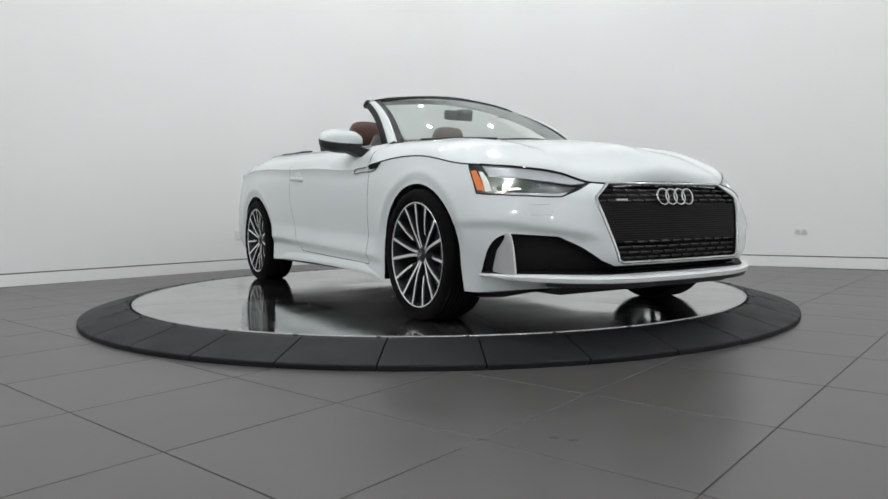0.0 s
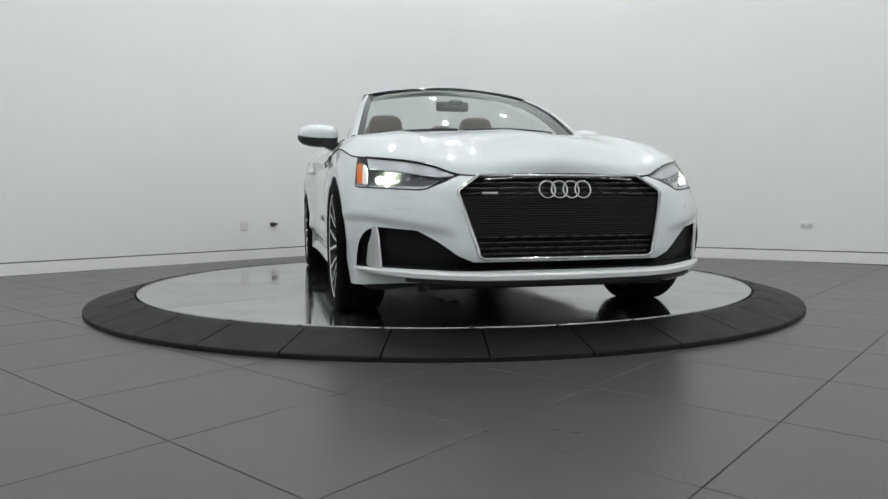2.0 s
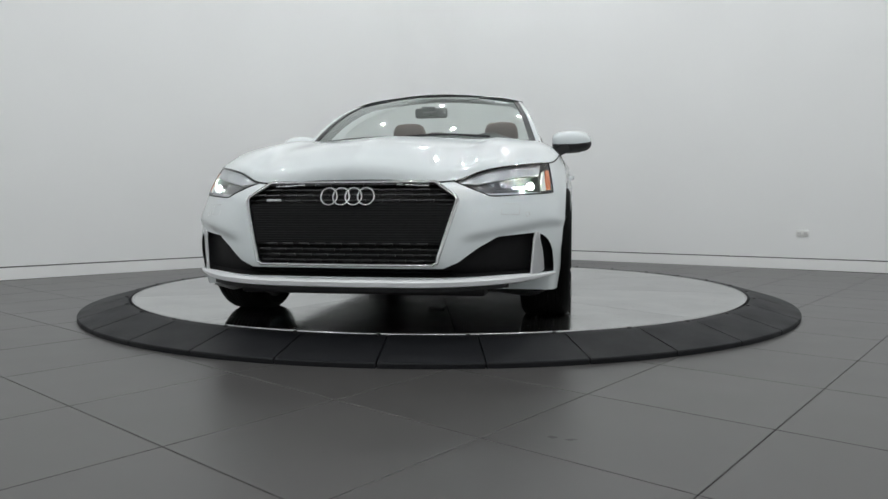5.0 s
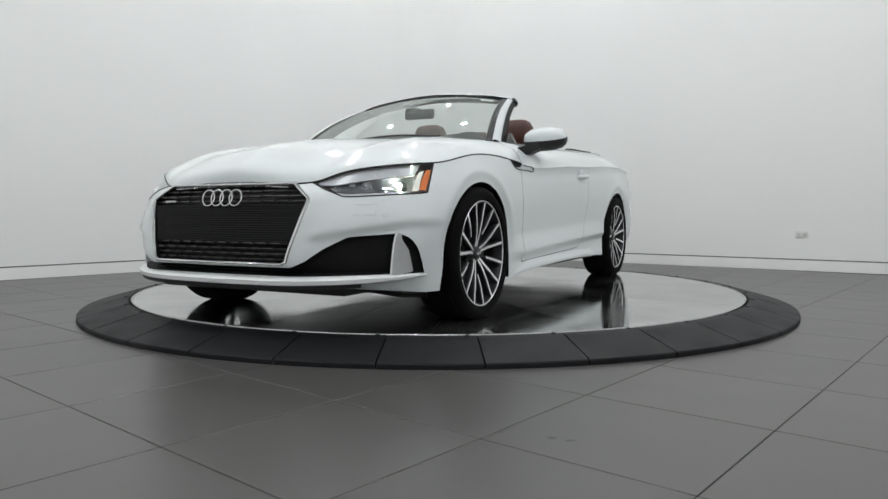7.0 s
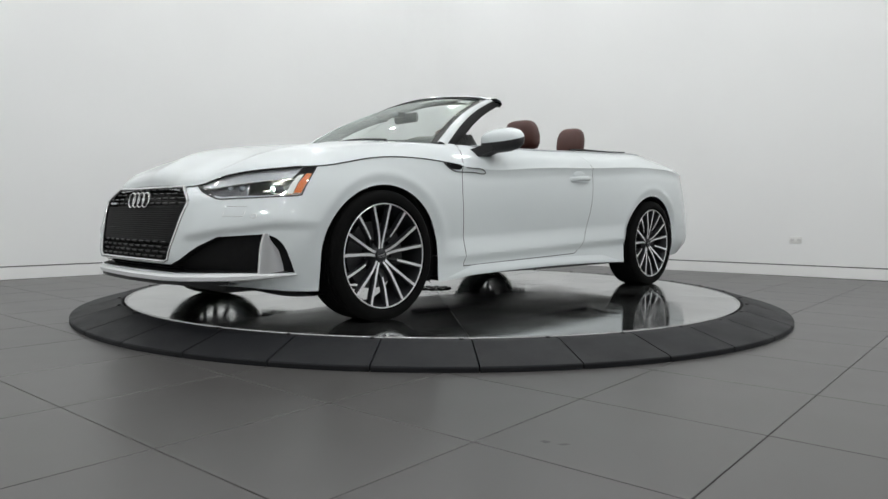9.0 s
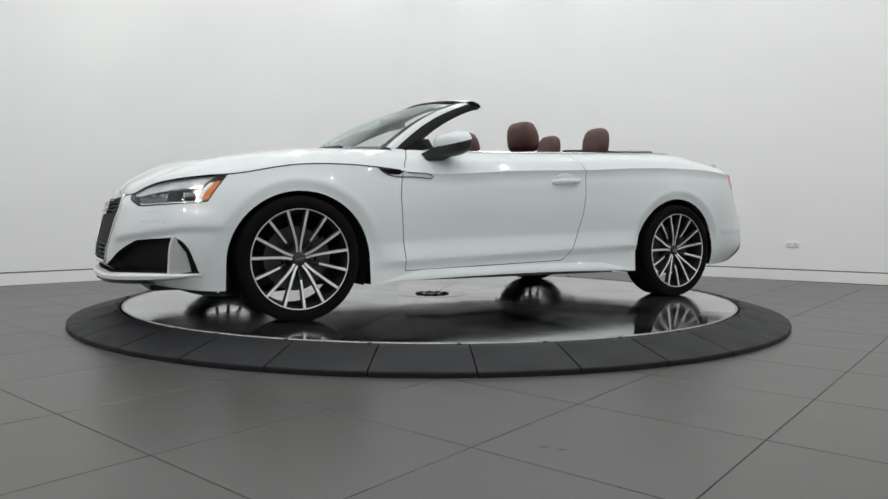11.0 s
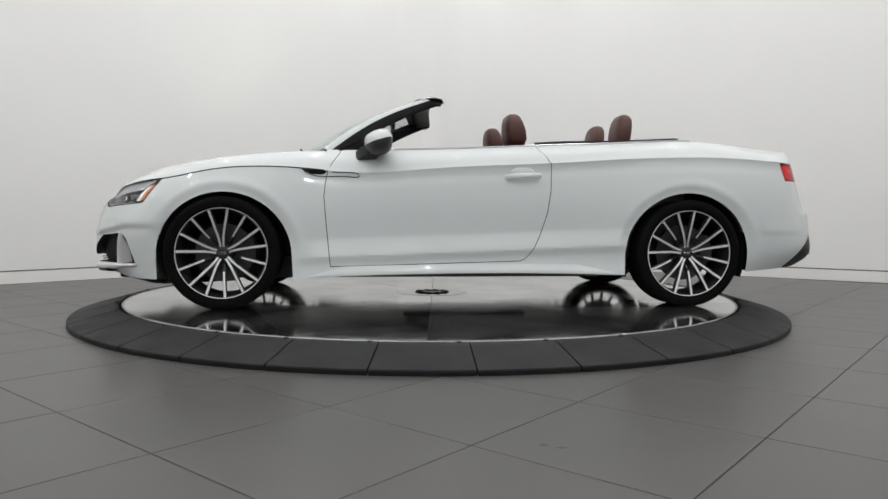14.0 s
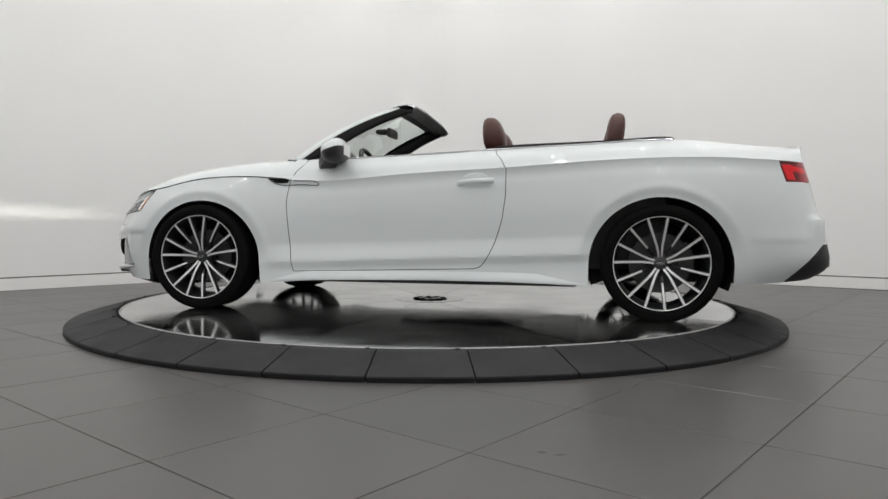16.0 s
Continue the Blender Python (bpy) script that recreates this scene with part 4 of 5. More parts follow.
def build_car():
    # lower body, cut by the arches, doors, lamps and openings
    grid = skirt_grid()
    rail = grid[:, -1]

    def along(pts, n):
        s = np.concatenate([[0], np.cumsum(np.linalg.norm(np.diff(pts, axis=0), axis=1))])
        w = np.linspace(0, s[-1], n)
        return np.stack([np.interp(w, s, pts[:, k]) for k in range(3)], 1)
    i_front = int(np.argmin(np.abs(rail[:, 0] - 1.69) + (rail[:, 1] < .3) * 9))
    i_cowl = int(np.argmin(np.abs(rail[:, 0] - .80)))
    i_tail = int(np.argmin(np.linalg.norm(rail - np.array([-2.13, .715, .885]), axis=1)))
    lift_z = np.array([0, 0, .002])
    bm = bmesh.new()
    sheet(bm, grid)
    mirrored(bm)
    for f in (1, -1):
        for arch in (ARCH_F, ARCH_R):
            out = score(bm, arch, SIDE, side_of(f))
            bmesh.ops.delete(bm, geom=out, context="FACES")
    # grille opening
    nose = lambda f: f.calc_center_median().x > 2.0
    mesh_bm = lift(bm, score(bm, GRILLE, FRONT, nose))
    front = lambda f: f.calc_center_median().x > 1.85
    mouth = lift(bm, score(bm, MOUTH, FRONT, front))
    doors = {}
    lamps = {}
    tails = {}
    for f in (1, -1):
        corner = (Vector((S2, -S2 * f, 0)), Vector((0, 0, 1)), Vector((S2, S2 * f, 0)))
        w = lambda q, f=f: q.calc_center_median().y * f > .30 and q.calc_center_median().x > 1.6
        build_headlamp(bm, score(bm, LAMP, corner, w), f)
        whole = score(bm, DOOR, SIDE, side_of(f))
        ring = lift(bm, whole)
        core = score(ring, inset_poly(DOOR, .0045), SIDE, lambda q: True)
        doors[f] = lift(ring, core)
        # the gap's floor lies 12 mm deeper
        for v in ring.verts:
            v.co.y -= f * .012
        part("door_gap", ring, DARK, car, "dark gap round the door")
        tw = lambda q, f=f: q.calc_center_median().y * f > .30 and q.calc_center_median().x < -1.9
        tailp = [(-1.985, .882), (-2.022, .768), (-2.40, .768), (-2.40, .800), (-2.40, .872), (-2.3, .876)]
        tails[f] = lift(bm, score(bm, tailp, SIDE, tw))
    # rear diffuser zone
    diff = [(-2.0, .10), (-2.035, .235), (-2.235, .432), (-2.6, .432), (-2.6, .10)]
    dark_rear = lift(bm, score(bm, diff, SIDE, lambda q: q.calc_center_median().x < -1.9))
    part("lower_body", bm, PAINT, car, "pearl white painted lower body", angle=28)
    part("rear_diffuser", dark_rear, BLACK, car, "black lower rear bumper insert")
    for f in (1, -1):
        d = part("door", doors[f], PAINT, car, "white closed car door", angle=28)
        # handle: scoop, grip and key cap
        bm = bmesh.new()
        pts = [(-.250, .884, .768), (-.275, .903, .772), (-.33, .917, .777), (-.42, .917, .781), (-.458, .905, .783)]
        tube(bm, [(x, y * f, z) for x, y, z in curve(pts, 16)], .0160, 10, flat=.6)
        part("door_handle", bm, PAINT, d, "white body-coloured door handle")
        bm = bmesh.new()
        r = bmesh.ops.create_uvsphere(bm, u_segments=24, v_segments=12, radius=1)
        bmesh.ops.transform(bm, verts=bm.verts, matrix=Matrix.Translation((-.355, .8915 * f, .800)) @ Matrix.Diagonal((.072, .004, .028, 1)))
        part("handle_recess", bm, PAINT, d, "shaded finger recess behind the handle")
        t = tails[f]
        cover = t.copy()
        n = sink(t, .03)
        lamp = part("tail_light", t, TAILDARK, car, "red tail light, lit", angle=60)
        inner = cover.copy()
        for v in inner.verts:
            v.co -= n * .012
        band = [(-2.003, .862), (-2.036, .782), (-2.085, .780), (-2.068, .826), (-2.40, .838), (-2.40, .858), (-2.10, .852), (-2.04, .866)]
        keep = set(score(inner, band, SIDE, lambda q: True))
        bmesh.ops.delete(inner, geom=[q for q in inner.faces if q not in keep], context="FACES")
        part("light_band", inner, TAIL, lamp, "glowing red light band")
        part("lamp_cover", cover, glass("red_lamp_glass", (.72, .07, .12)), lamp, "red lamp cover")

    # hood with cowl
    f_edge = along(rail[:i_front + 1], 40) + lift_z
    e_edge = along(rail[i_front:i_cowl + 1], 44) + lift_z
    cow = tuple(e_edge[-1])
    c_line = curve([tuple(f_edge[0]), (2.135, 0, .695), (2.06, 0, .765), (1.95, 0, .825), (1.75, 0, .876), (1.55, 0, .907), (1.35, 0, .929), (1.15, 0, .943), (1.02, 0, .948)], 44)
    r_edge = curve([(1.02, 0, .948), (.99, .25, .947), (.92, .50, .940), (.84, .69, .928), (.815, .76, .918), (.803, .825, .870), cow], 40)
    g = coons(c_line, e_edge, f_edge, r_edge)
    # two soft creases run down the hood, and the flanks are fuller
    nu, nv = g.shape[:2]
    v = np.linspace(0, 1, nv)[None, :]
    u = np.linspace(0, 1, nu)[:, None]
    swell = .012 * np.sin(math.pi * u) ** .8 * np.exp(-((v - .66) / .20) ** 2) * (1 - v)
    crease = .007 * np.exp(-np.abs(v - (.62 - .12 * (1 - u))) / .05) * np.sin(math.pi * u) ** .5
    g[:, :, 2] += swell + crease
    bm = bmesh.new()
    sheet(bm, g)
    mirrored(bm)
    part("hood", bm, PAINT, car, "white car hood with soft creases", angle=50)
    side = r_edge[r_edge[:, 1] > .70]
    for f in (1, -1):
        flip = np.array([1, f, 1])
        bm = bmesh.new()
        sheet(bm, [(side + np.array(o)) * flip for o in ((.03, -.004, -.004), (0, -.0035, -.0035), (-.03, -.004, -.003))])
        part("cowl_corner", bm, PAINT, car, "white corner panel behind the hood", angle=60)
    # dark seam between hood and fender, and the trim bar over the grille
    for s in (1, -1):
        bm = bmesh.new()
        tube(bm, [(x, y * s, z) for x, y, z in along(rail[i_front - 14:i_cowl + 1], 60)], .0036, 6)
        part("hood_seam", bm, DARK, car, "dark seam along the hood edge")
    bm = bmesh.new()
    pts = [tuple(p) for p in along(rail[:i_front - 6], 40)]
    tube(bm, [(x, -y, z) for x, y, z in pts[::-1]] + pts[1:], .005, 8)
    part("hood_edge_seal", bm, GLOSSBLACK, car, "black seal under the hood's front edge")
    bm = bmesh.new()
    half_trim = [tuple(p + np.array([.006, 0, -.014])) for p in rail if p[1] < .345 and p[0] > 2.0]
    tube(bm, [(x, -y, z) for x, y, z in half_trim[::-1]] + half_trim[1:], .0042, 8)
    part("grille_trim", bm, SILVER, car, "thin chrome bar above the grille")

    # shoulders from crease to belt, both sides
    low = along(rail[i_cowl:i_tail + 1], 120)
    top = curve(BELT, 120)
    rows = []
    for q in np.linspace(0, 1, 10):
        p = low * (1 - q) + top * q
        bulge = math.sin(math.pi * q) ** 1.5
        p = p + np.array([0, .012 * bulge, .005 * bulge])
        rows.append(p)
    # rolled inner edge of the belt
    for dy, dz in ((-.012, .006), (-.028, .004), (-.036, -.02), (-.036, -.12)):
        rows.append(top + np.array([0, dy, dz]))
    for s in (1, -1):
        bm = bmesh.new()
        sheet(bm, [[(x, y * s, z) for x, y, z in r] for r in rows])
        gaps = score(bm, [(-.529, .7), (-.522, .855), (-.512, .88), (-.495, .91), (-.465, .94), (-.43, 1.1), (-.4255, 1.1), (-.4605, .94), (-.4905, .91), (-.5075, .88), (-.5175, .855), (-.5245, .7)], SIDE, lambda q: True)
        gaps2 = score(bm, [(.795, .70), (.785, .80), (.765, .848), (.735, .89), (.715, .93), (.710, .93), (.730, .89), (.760, .848), (.780, .80), (.790, .70)], SIDE, lambda q: True)
        slits = [lift(bm, [q for q in got if q.is_valid]) for got in (gaps, gaps2)]
        part("shoulder_panel", bm, PAINT, car, "white upper flank below the window line", angle=40)
        for slit in slits:
            for v2 in slit.verts:
                v2.co.y -= s * .010
            part("shutline", slit, DARK, car, "dark shut line above the door")
        bm = bmesh.new()
        tube(bm, [(x, (y - .004) * s, z + .006) for x, y, z in curve(BELT[1:9], 70)], .006, 6)
        part("belt_trim", bm, SILVER, car, "satin silver window line trim")

    # rear deck between the belts, spoiler lip, tail panel
    dl = curve([(-1.38, 0, 1.045), (-1.55, 0, 1.045), (-1.75, 0, 1.030), (-2.0, 0, 1.002), (-2.14, 0, 1.000), (-2.20, 0, 1.010)], 30)
    dr = curve([(-1.38, .736, 1.012), (-1.6, .715, 1.004), (-1.79, .695, .986), (-2.0, .66, .970), (-2.145, .60, .978), (-2.180, .52, .990)], 30)
    df = curve([(-1.38, 0, 1.045), (-1.38, .40, 1.035), (-1.38, .736, 1.012)], 20)
    db = curve([(-2.20, 0, 1.010), (-2.196, .25, 1.005), (-2.180, .52, .990)], 20)
    bm = bmesh.new()
    sheet(bm, coons(dl, dr, df, db))
    mirrored(bm)
    part("boot_lid", bm, PAINT, car, "white boot lid", angle=50)
    bm = bmesh.new()
    upper = [(-2.20, 0, 1.010), (-2.196, .25, 1.005), (-2.180, .52, .990), (-2.145, .60, .978), (-2.12, .715, .885)]
    a = curve(upper[:3], 20)
    b = curve([(-2.21, 0, .90), (-2.20, .25, .895), (-2.17, .56, .888)], 20)
    sheet(bm, [a, (a + b) / 2 + np.array([.014, 0, 0]), b])
    sheet(bm, [curve([(-2.180, .52, .990), (-2.165, .57, .984), (-2.145, .60, .978)], 8), curve([(-2.17, .56, .888), (-2.15, .65, .887), (-2.12, .715, .885)], 8)])
    mirrored(bm)
    part("boot_face", bm, PAINT, car, "white rear face of the boot lid", angle=40)

    # grille: dark back, chrome frame, slats, rings
    grille = tagged(new("grille"), "black honeycomb grille in a chrome frame")
    grille.parent = car
    n = sink(mesh_bm, .05)
    part("grille_back", mesh_bm, DARK, grille, "dark grille cavity")
    near = grid.reshape(-1, 3)
    near = near[near[:, 0] > 1.8]

    def gx(y, z):
        """Depth of the nose at a place in front view."""
        d = (near[:, 1] - abs(y)) ** 2 + (near[:, 2] - z) ** 2
        k = np.argpartition(d, 6)[:6]
        w = 1 / (d[k] + 1e-5)
        return float((near[k, 0] * w).sum() / w.sum())
    def edge_pts(poly, lift_x=.004):
        out = []
        for (y0, z0), (y1, z1) in zip(poly, poly[1:] + poly[:1]):
            k = max(2, int(math.hypot(y1 - y0, z1 - z0) / .03))
            out += [(gx(y0 + (y1 - y0) * i / k, z0 + (z1 - z0) * i / k) + lift_x, y0 + (y1 - y0) * i / k, z0 + (z1 - z0) * i / k) for i in range(k)]
        return out
    bm = bmesh.new()
    tube(bm, edge_pts(GRILLE, -.002), .0078, 8, True, flat=1.2)
    part("grille_frame", bm, CHROME, grille, "satin chrome grille frame", angle=60)
    def half_at(z):
        if z > .585:
            return .455 - (z - .585) / (.648 - .585) * .093
        if z > .57:
            return .457
        return .385 + (z - .315) / (.57 - .315) * .075
    for i, z in enumerate(np.linspace(.637, .323, 15)):
        if .392 < z < .558:
            continue
        h = half_at(z) - .012
        bm = bmesh.new()
        tube(bm, [(gx(y, z) - .020, y, z) for y in np.linspace(-h, h, 30)], .0038, 6, flat=1.6)
        # thicker staggered steps of the honeycomb
        k = int(2 * h / .072)
        for j in range(k):
            y0 = -h + .012 + (j + (.5 if i % 2 else 0)) * .072
            if y0 + .044 < h:
                tube(bm, [(gx(y, z) - .013, y, z) for y in (y0, y0 + .008, y0 + .022, y0 + .036, y0 + .044)], .0058, 6, flat=1.3)
        part("grille_slat", bm, BLACK, grille, angle=60)
    # plate carrier panel with fine ribs
    bm = bmesh.new()
    g = [[(gx(y, z) - .012, y, z) for y in np.linspace(-(half_at(z) - .010), half_at(z) - .010, 30)] for z in np.linspace(.392, .556, 12)]
    sheet(bm, g)
    for z in np.linspace(.40, .55, 16):
        h = half_at(z) - .014
        tube(bm, [(gx(y, z) - .010, y, z) for y in np.linspace(-h, h, 24)], .0022, 5)
    part("centre_panel", bm, INTAKE, grille, "ribbed matt black centre panel", angle=60)
    bm = bmesh.new()
    for k in range(4):
        cy = (k - 1.5) * .0535
        tube(bm, [(gx(cy, .587) + .008 - .22 * .0355 * math.sin(q), cy + .0355 * math.cos(q), .587 + .0355 * math.sin(q)) for q in np.linspace(0, 2 * math.pi, 33)[:-1]], .0044, 8, True)
    part("ring_emblem", bm, CHROME, grille, "four plain chrome rings", angle=60)
    bm = bmesh.new()
    box(bm, (gx(.33, .575) - .014, -.362, .567), (gx(.33, .575) + .003, -.295, .578), .002)
    part("badge", bm, SILVER, grille, "small silver badge bar")

    # lower intake, its mesh and the bright corner blades
    intake = tagged(new("lower_intake"), "black lower bumper intake")
    intake.parent = car
    sink(mouth, .055)
    part("intake_back", mouth, INTAKE, intake, "matt black intake cavity", angle=60)
    bm = bmesh.new()
    for z in (.268, .280):
        tube(bm, [(gx(y, z) - .030, y, z) for y in np.linspace(-.44, .44, 40)], .003, 6)
    part("intake_slat", bm, GLOSSBLACK, intake, "black intake bars")
    for s in (1, -1):
        # upright blade between the intake and its dark outer slot
        bm = bmesh.new()
        g = []
        for z, x0, y0, x1, y1 in ((.258, 2.001, .752, 1.900, .803), (.30, 2.001, .755, 1.908, .801), (.36, 1.997, .760, 1.924, .796), (.41, 1.990, .765, 1.958, .781), (.437, 1.982, .770, 1.966, .779)):
            row = []
            for q in np.linspace(0, 1, 7):
                row.append((x0 + (x1 - x0) * q, (y0 + (y1 - y0) * q + .012 * math.sin(math.pi * q)) * s, z))
            g.append(row)
        sheet(bm, g)
        bmesh.ops.solidify(bm, geom=bm.faces[:], thickness=.007)
        part("corner_blade", bm, BLADE, intake, "light satin upright bumper blade", angle=40)
        bm = bmesh.new()
        tube(bm, [(x, y * s, z) for x, y, z in curve([(1.999, .750, .258), (1.996, .757, .34), (1.988, .764, .41), (1.980, .769, .437)], 14)], .0055, 6)
        part("blade_edge", bm, BLADE, intake, "bright edge of the blade", angle=60)
        # parking sensor and the outline of the washer flap
        def on_nose(y, z):
            pts = grid.reshape(-1, 3)
            pts = pts[pts[:, 0] > 1.8]
            d = np.hypot(pts[:, 1] - y, pts[:, 2] - z)
            k = np.argsort(d)[:4]
            w = 1 / (d[k] + 1e-4)
            return Vector((float((pts[k, 0] * w).sum() / w.sum()), y * s, z))
        bm = bmesh.new()
        c = on_nose(SENSOR[0], SENSOR[1])
        tube(bm, [on_nose(SENSOR[0] + .008 * math.cos(q), SENSOR[1] + .009 * math.sin(q)) for q in np.linspace(0, 2 * math.pi, 19)[:-1]], .0014, 6, True)
        part("parking_sensor", bm, SOCKETGREY, car, "round parking sensor rim", angle=60)
        bm = bmesh.new()
        (y0, z0), (y1, z1) = FLAP
        loop = [(y0 + (y1 - y0) * q, z0) for q in np.linspace(0, 1, 7)] + [(y1, z0 + (z1 - z0) * q) for q in (.33, .66)] + [(y1 + (y0 - y1) * q, z1) for q in np.linspace(0, 1, 7)] + [(y0, z1 + (z0 - z1) * q) for q in (.33, .66)]
        tube(bm, [on_nose(y, z) for y, z in loop], .0011, 6, True)
        part("washer_flap_seam", bm, SOCKETGREY, car, "fine seam of the lamp washer flap", angle=60)
    # front lip spoiler, fading into the corners
    bm = bmesh.new()
    base = curve([(2.273, 0, .226), (2.264, .20, .226), (2.245, .40, .228), (2.150, .61, .234), (1.995, .772, .244), (1.905, .838, .252), (1.870, .852, .254)], 44)
    fade = np.clip((44 - np.arange(44)) / 12.0, .12, 1)[:, None]
    rows = [base + np.array(o) * fade for o in ((-.045, -.02, .022), (-.006, 0, .018), (.003, .002, .008), (0, 0, -.010), (-.03, -.01, -.020), (-.10, -.05, -.022))]
    for r in rows:
        r[:, 1] = np.maximum(r[:, 1], 0) * (np.arange(44) > 0)
    sheet(bm, rows)
    mirrored(bm)
    part("front_lip", bm, BLADE, car, "bright front lip spoiler", angle=40)
    bm = bmesh.new()
    sheet(bm, [base[:31] + np.array(o) for o in ((-.010, 0, -.006), (-.012, -.001, -.030), (-.06, -.02, -.034), (-.20, -.06, -.020))])
    mirrored(bm)
    part("lip_underside", bm, BLACK, car, "black splitter edge under the lip", angle=40)
    bm = bmesh.new()
    base = curve([(2.16, 0, .200), (2.10, .40, .198), (1.98, .66, .185), (1.90, .74, .165), (1.78, .80, .160)], 30)
    sheet(bm, [base + np.array([.03, .02, .012]), base, base + np.array([-.06, -.03, -.022]), base + np.array([-.5, -.12, -.01])])
    mirrored(bm)
    part("under_apron", bm, BLACK, car, "black under-apron")

    # side sill ledges
    for s in (1, -1):
        bm = bmesh.new()
        base = curve([(.980, .872, .172), (.80, .876, .188), (.55, .878, .198), (.1, .874, .206), (-.5, .876, .206), (-.80, .880, .200), (-.980, .882, .193)], 50)
        fade = np.clip(np.minimum(np.arange(50), 49 - np.arange(50)) / 7.0, .05, 1)[:, None]
        rows = [base + np.array(o) * fade for o in ((0, -.012, .050), (0, .002, .026), (0, .010, .010), (0, .006, -.004), (0, -.03, -.010), (0, -.12, -.008))]
        sheet(bm, [[(x, y * s, z) for x, y, z in r] for r in rows])
        part("sill", bm, PAINT, car, "white flared side sill", angle=50)
        bm = bmesh.new()
        tube(bm, [(.55, .845 * s, .196), (-.80, .845 * s, .194)], .010, 6)
        part("sill_underside", bm, BLACK, car, "black sill underside")
        # fender vent: black mouth; fine dark outline onto the door stands for its shadow
        flank = grid.reshape(-1, 3)
        flank = flank[(flank[:, 1] > .7) & (np.abs(flank[:, 0] - .78) < .3)]

        def on_flank(x, z, out=0.0):
            d = np.hypot(flank[:, 0] - x, flank[:, 2] - z)
            k = np.argsort(d)[:4]
            w = 1 / (d[k] + 1e-4)
            return Vector((x, (float((flank[k, 1] * w).sum() / w.sum()) + out) * s, z))
        loop = curve([(.936, 0, .810), (.905, 0, .786), (.868, 0, .771), (.78, 0, .765), (.66, 0, .764), (.610, 0, .764), (.601, 0, .768), (.616, 0, .782), (.635, 0, .788), (.70, 0, .790), (.76, 0, .791)], 48)
        bm = bmesh.new()
        tube(bm, [on_flank(p[0], p[2], .002) for p in loop], .0030, 6)
        vent = part("fender_vent", bm, CALIPER, car, "fine vent outline, dark for the shadow along it")
        bm = bmesh.new()
        g = []
        for q in np.linspace(0, 1, 12):
            x = .928 - .138 * q
            lo = .806 - .030 * min(1, q / .38) ** .8 if q < .88 else .776 + .020 * (q - .88) / .12
            hi = .808 - .010 * q
            g.append([on_flank(x, lo + (hi - lo) * r, .0012) for r in np.linspace(0, 1, 4)])
        sheet(bm, g)
        bmesh.ops.solidify(bm, geom=bm.faces[:], thickness=.004)
        part("vent_mouth", bm, INTAKE, vent, "black vent mouth", smooth=False)
        # rear side marker dimple
        bm = bmesh.new()
        lathe(bm, [(.0005, .002), (.007, .002), (.008, 0)], 16, "y")
        bmesh.ops.transform(bm, verts=bm.verts, matrix=Matrix.Translation((-1.775, .895 * s, .465)) @ pose(0, 0, 0, 0, 0, 0 if s > 0 else 180))
        part("parking_sensor", bm, PAINT, car, "round parking sensor")
        # exhaust trims
        bm = bmesh.new()
        box(bm, (-2.300, s * .598 - .085, .300), (-2.19, s * .606 + .085, .362), .02)
        part("exhaust_trim", bm, SILVER, car, "satin silver exhaust trim")
        # wheel wells
        for cx, cz, r in ((1.372, .305, .383), (-1.377, .310, .389)):
            bm = bmesh.new()
            rows = []
            for y in (.842, .60):
                rows.append([(cx + r * math.cos(a), y * s, cz + r * math.sin(a)) for a in np.linspace(-.36, math.pi + .36, 46)])
            sheet(bm, rows)
            c = bm.verts.new((cx, .60 * s, cz))
            bm.verts.ensure_lookup_table()
            inner = [v3 for v3 in bm.verts if abs(abs(v3.co.y) - .60) < 1e-6 and v3 is not c]
            for a, b in zip(inner, inner[1:]):
                bm.faces.new((a, b, c))
            part("wheel_arch_liner", bm, DARK, car, "dark wheel arch liner")

    # underbody and cabin tub
    bm = bmesh.new()
    box(bm, (-1.82, -.60, .20), (-.90, .60, .30), .03)
    box(bm, (-.95, -.80, .185), (.95, .80, .30), .02)
    box(bm, (-.93, -.62, .160), (1.70, .62, .29), .02)
    box(bm, (1.60, -.56, .158), (2.06, .56, .28), .02)
    part("underbody", bm, BLACK, car, "dark flat underbody")
    bm = bmesh.new()
    rim = []
    for p in grid[:, 0]:
        arch = .97 < p[0] < 1.77 or -1.78 < p[0] < -.97
        rim.append((p[0] - (.004 if p[0] > 0 else -.004), min(p[1] - .004, .585) if arch else max(p[1] - .004, 0), p[2] + .004))
    sheet(bm, [[(x, y * q, z + .01 * (1 - q)) for x, y, z in rim] for q in np.linspace(1, 0, 5)])
    mirrored(bm)
    part("undertray", bm, INTAKE, car, "matt black undertray")
    bm = bmesh.new()
    box(bm, (-.55, -.045, .185), (.30, .045, .150), .01)
    part("underfloor_beam", bm, BLACK, car, "dark underfloor beam")
    bm = bmesh.new()
    box(bm, (-1.40, -.735, .28), (.85, .735, .34), .01)
    box(bm, (-1.42, -.735, .30), (-1.38, .735, 1.0), .01)
    box(bm, (.85, -.735, .30), (.90, .735, .86), .01)
    for s in (1, -1):
        box(bm, (-1.40, s * .745 - .01, .30), (.87, s * .745 + .01, .90), .004)
    part("cabin_tub", bm, BLACK, car, "black cabin lining")

    # windscreen, pillars and header
    screen = tagged(new("windscreen"), "raked windscreen in a white frame with black inner seal")
    screen.parent = car
    base = curve([(.82, -.712, .932), (.91, -.50, .944), (.985, -.25, .951), (1.01, 0, .953), (.985, .25, .951), (.91, .50, .944), (.82, .712, .932)], 41)
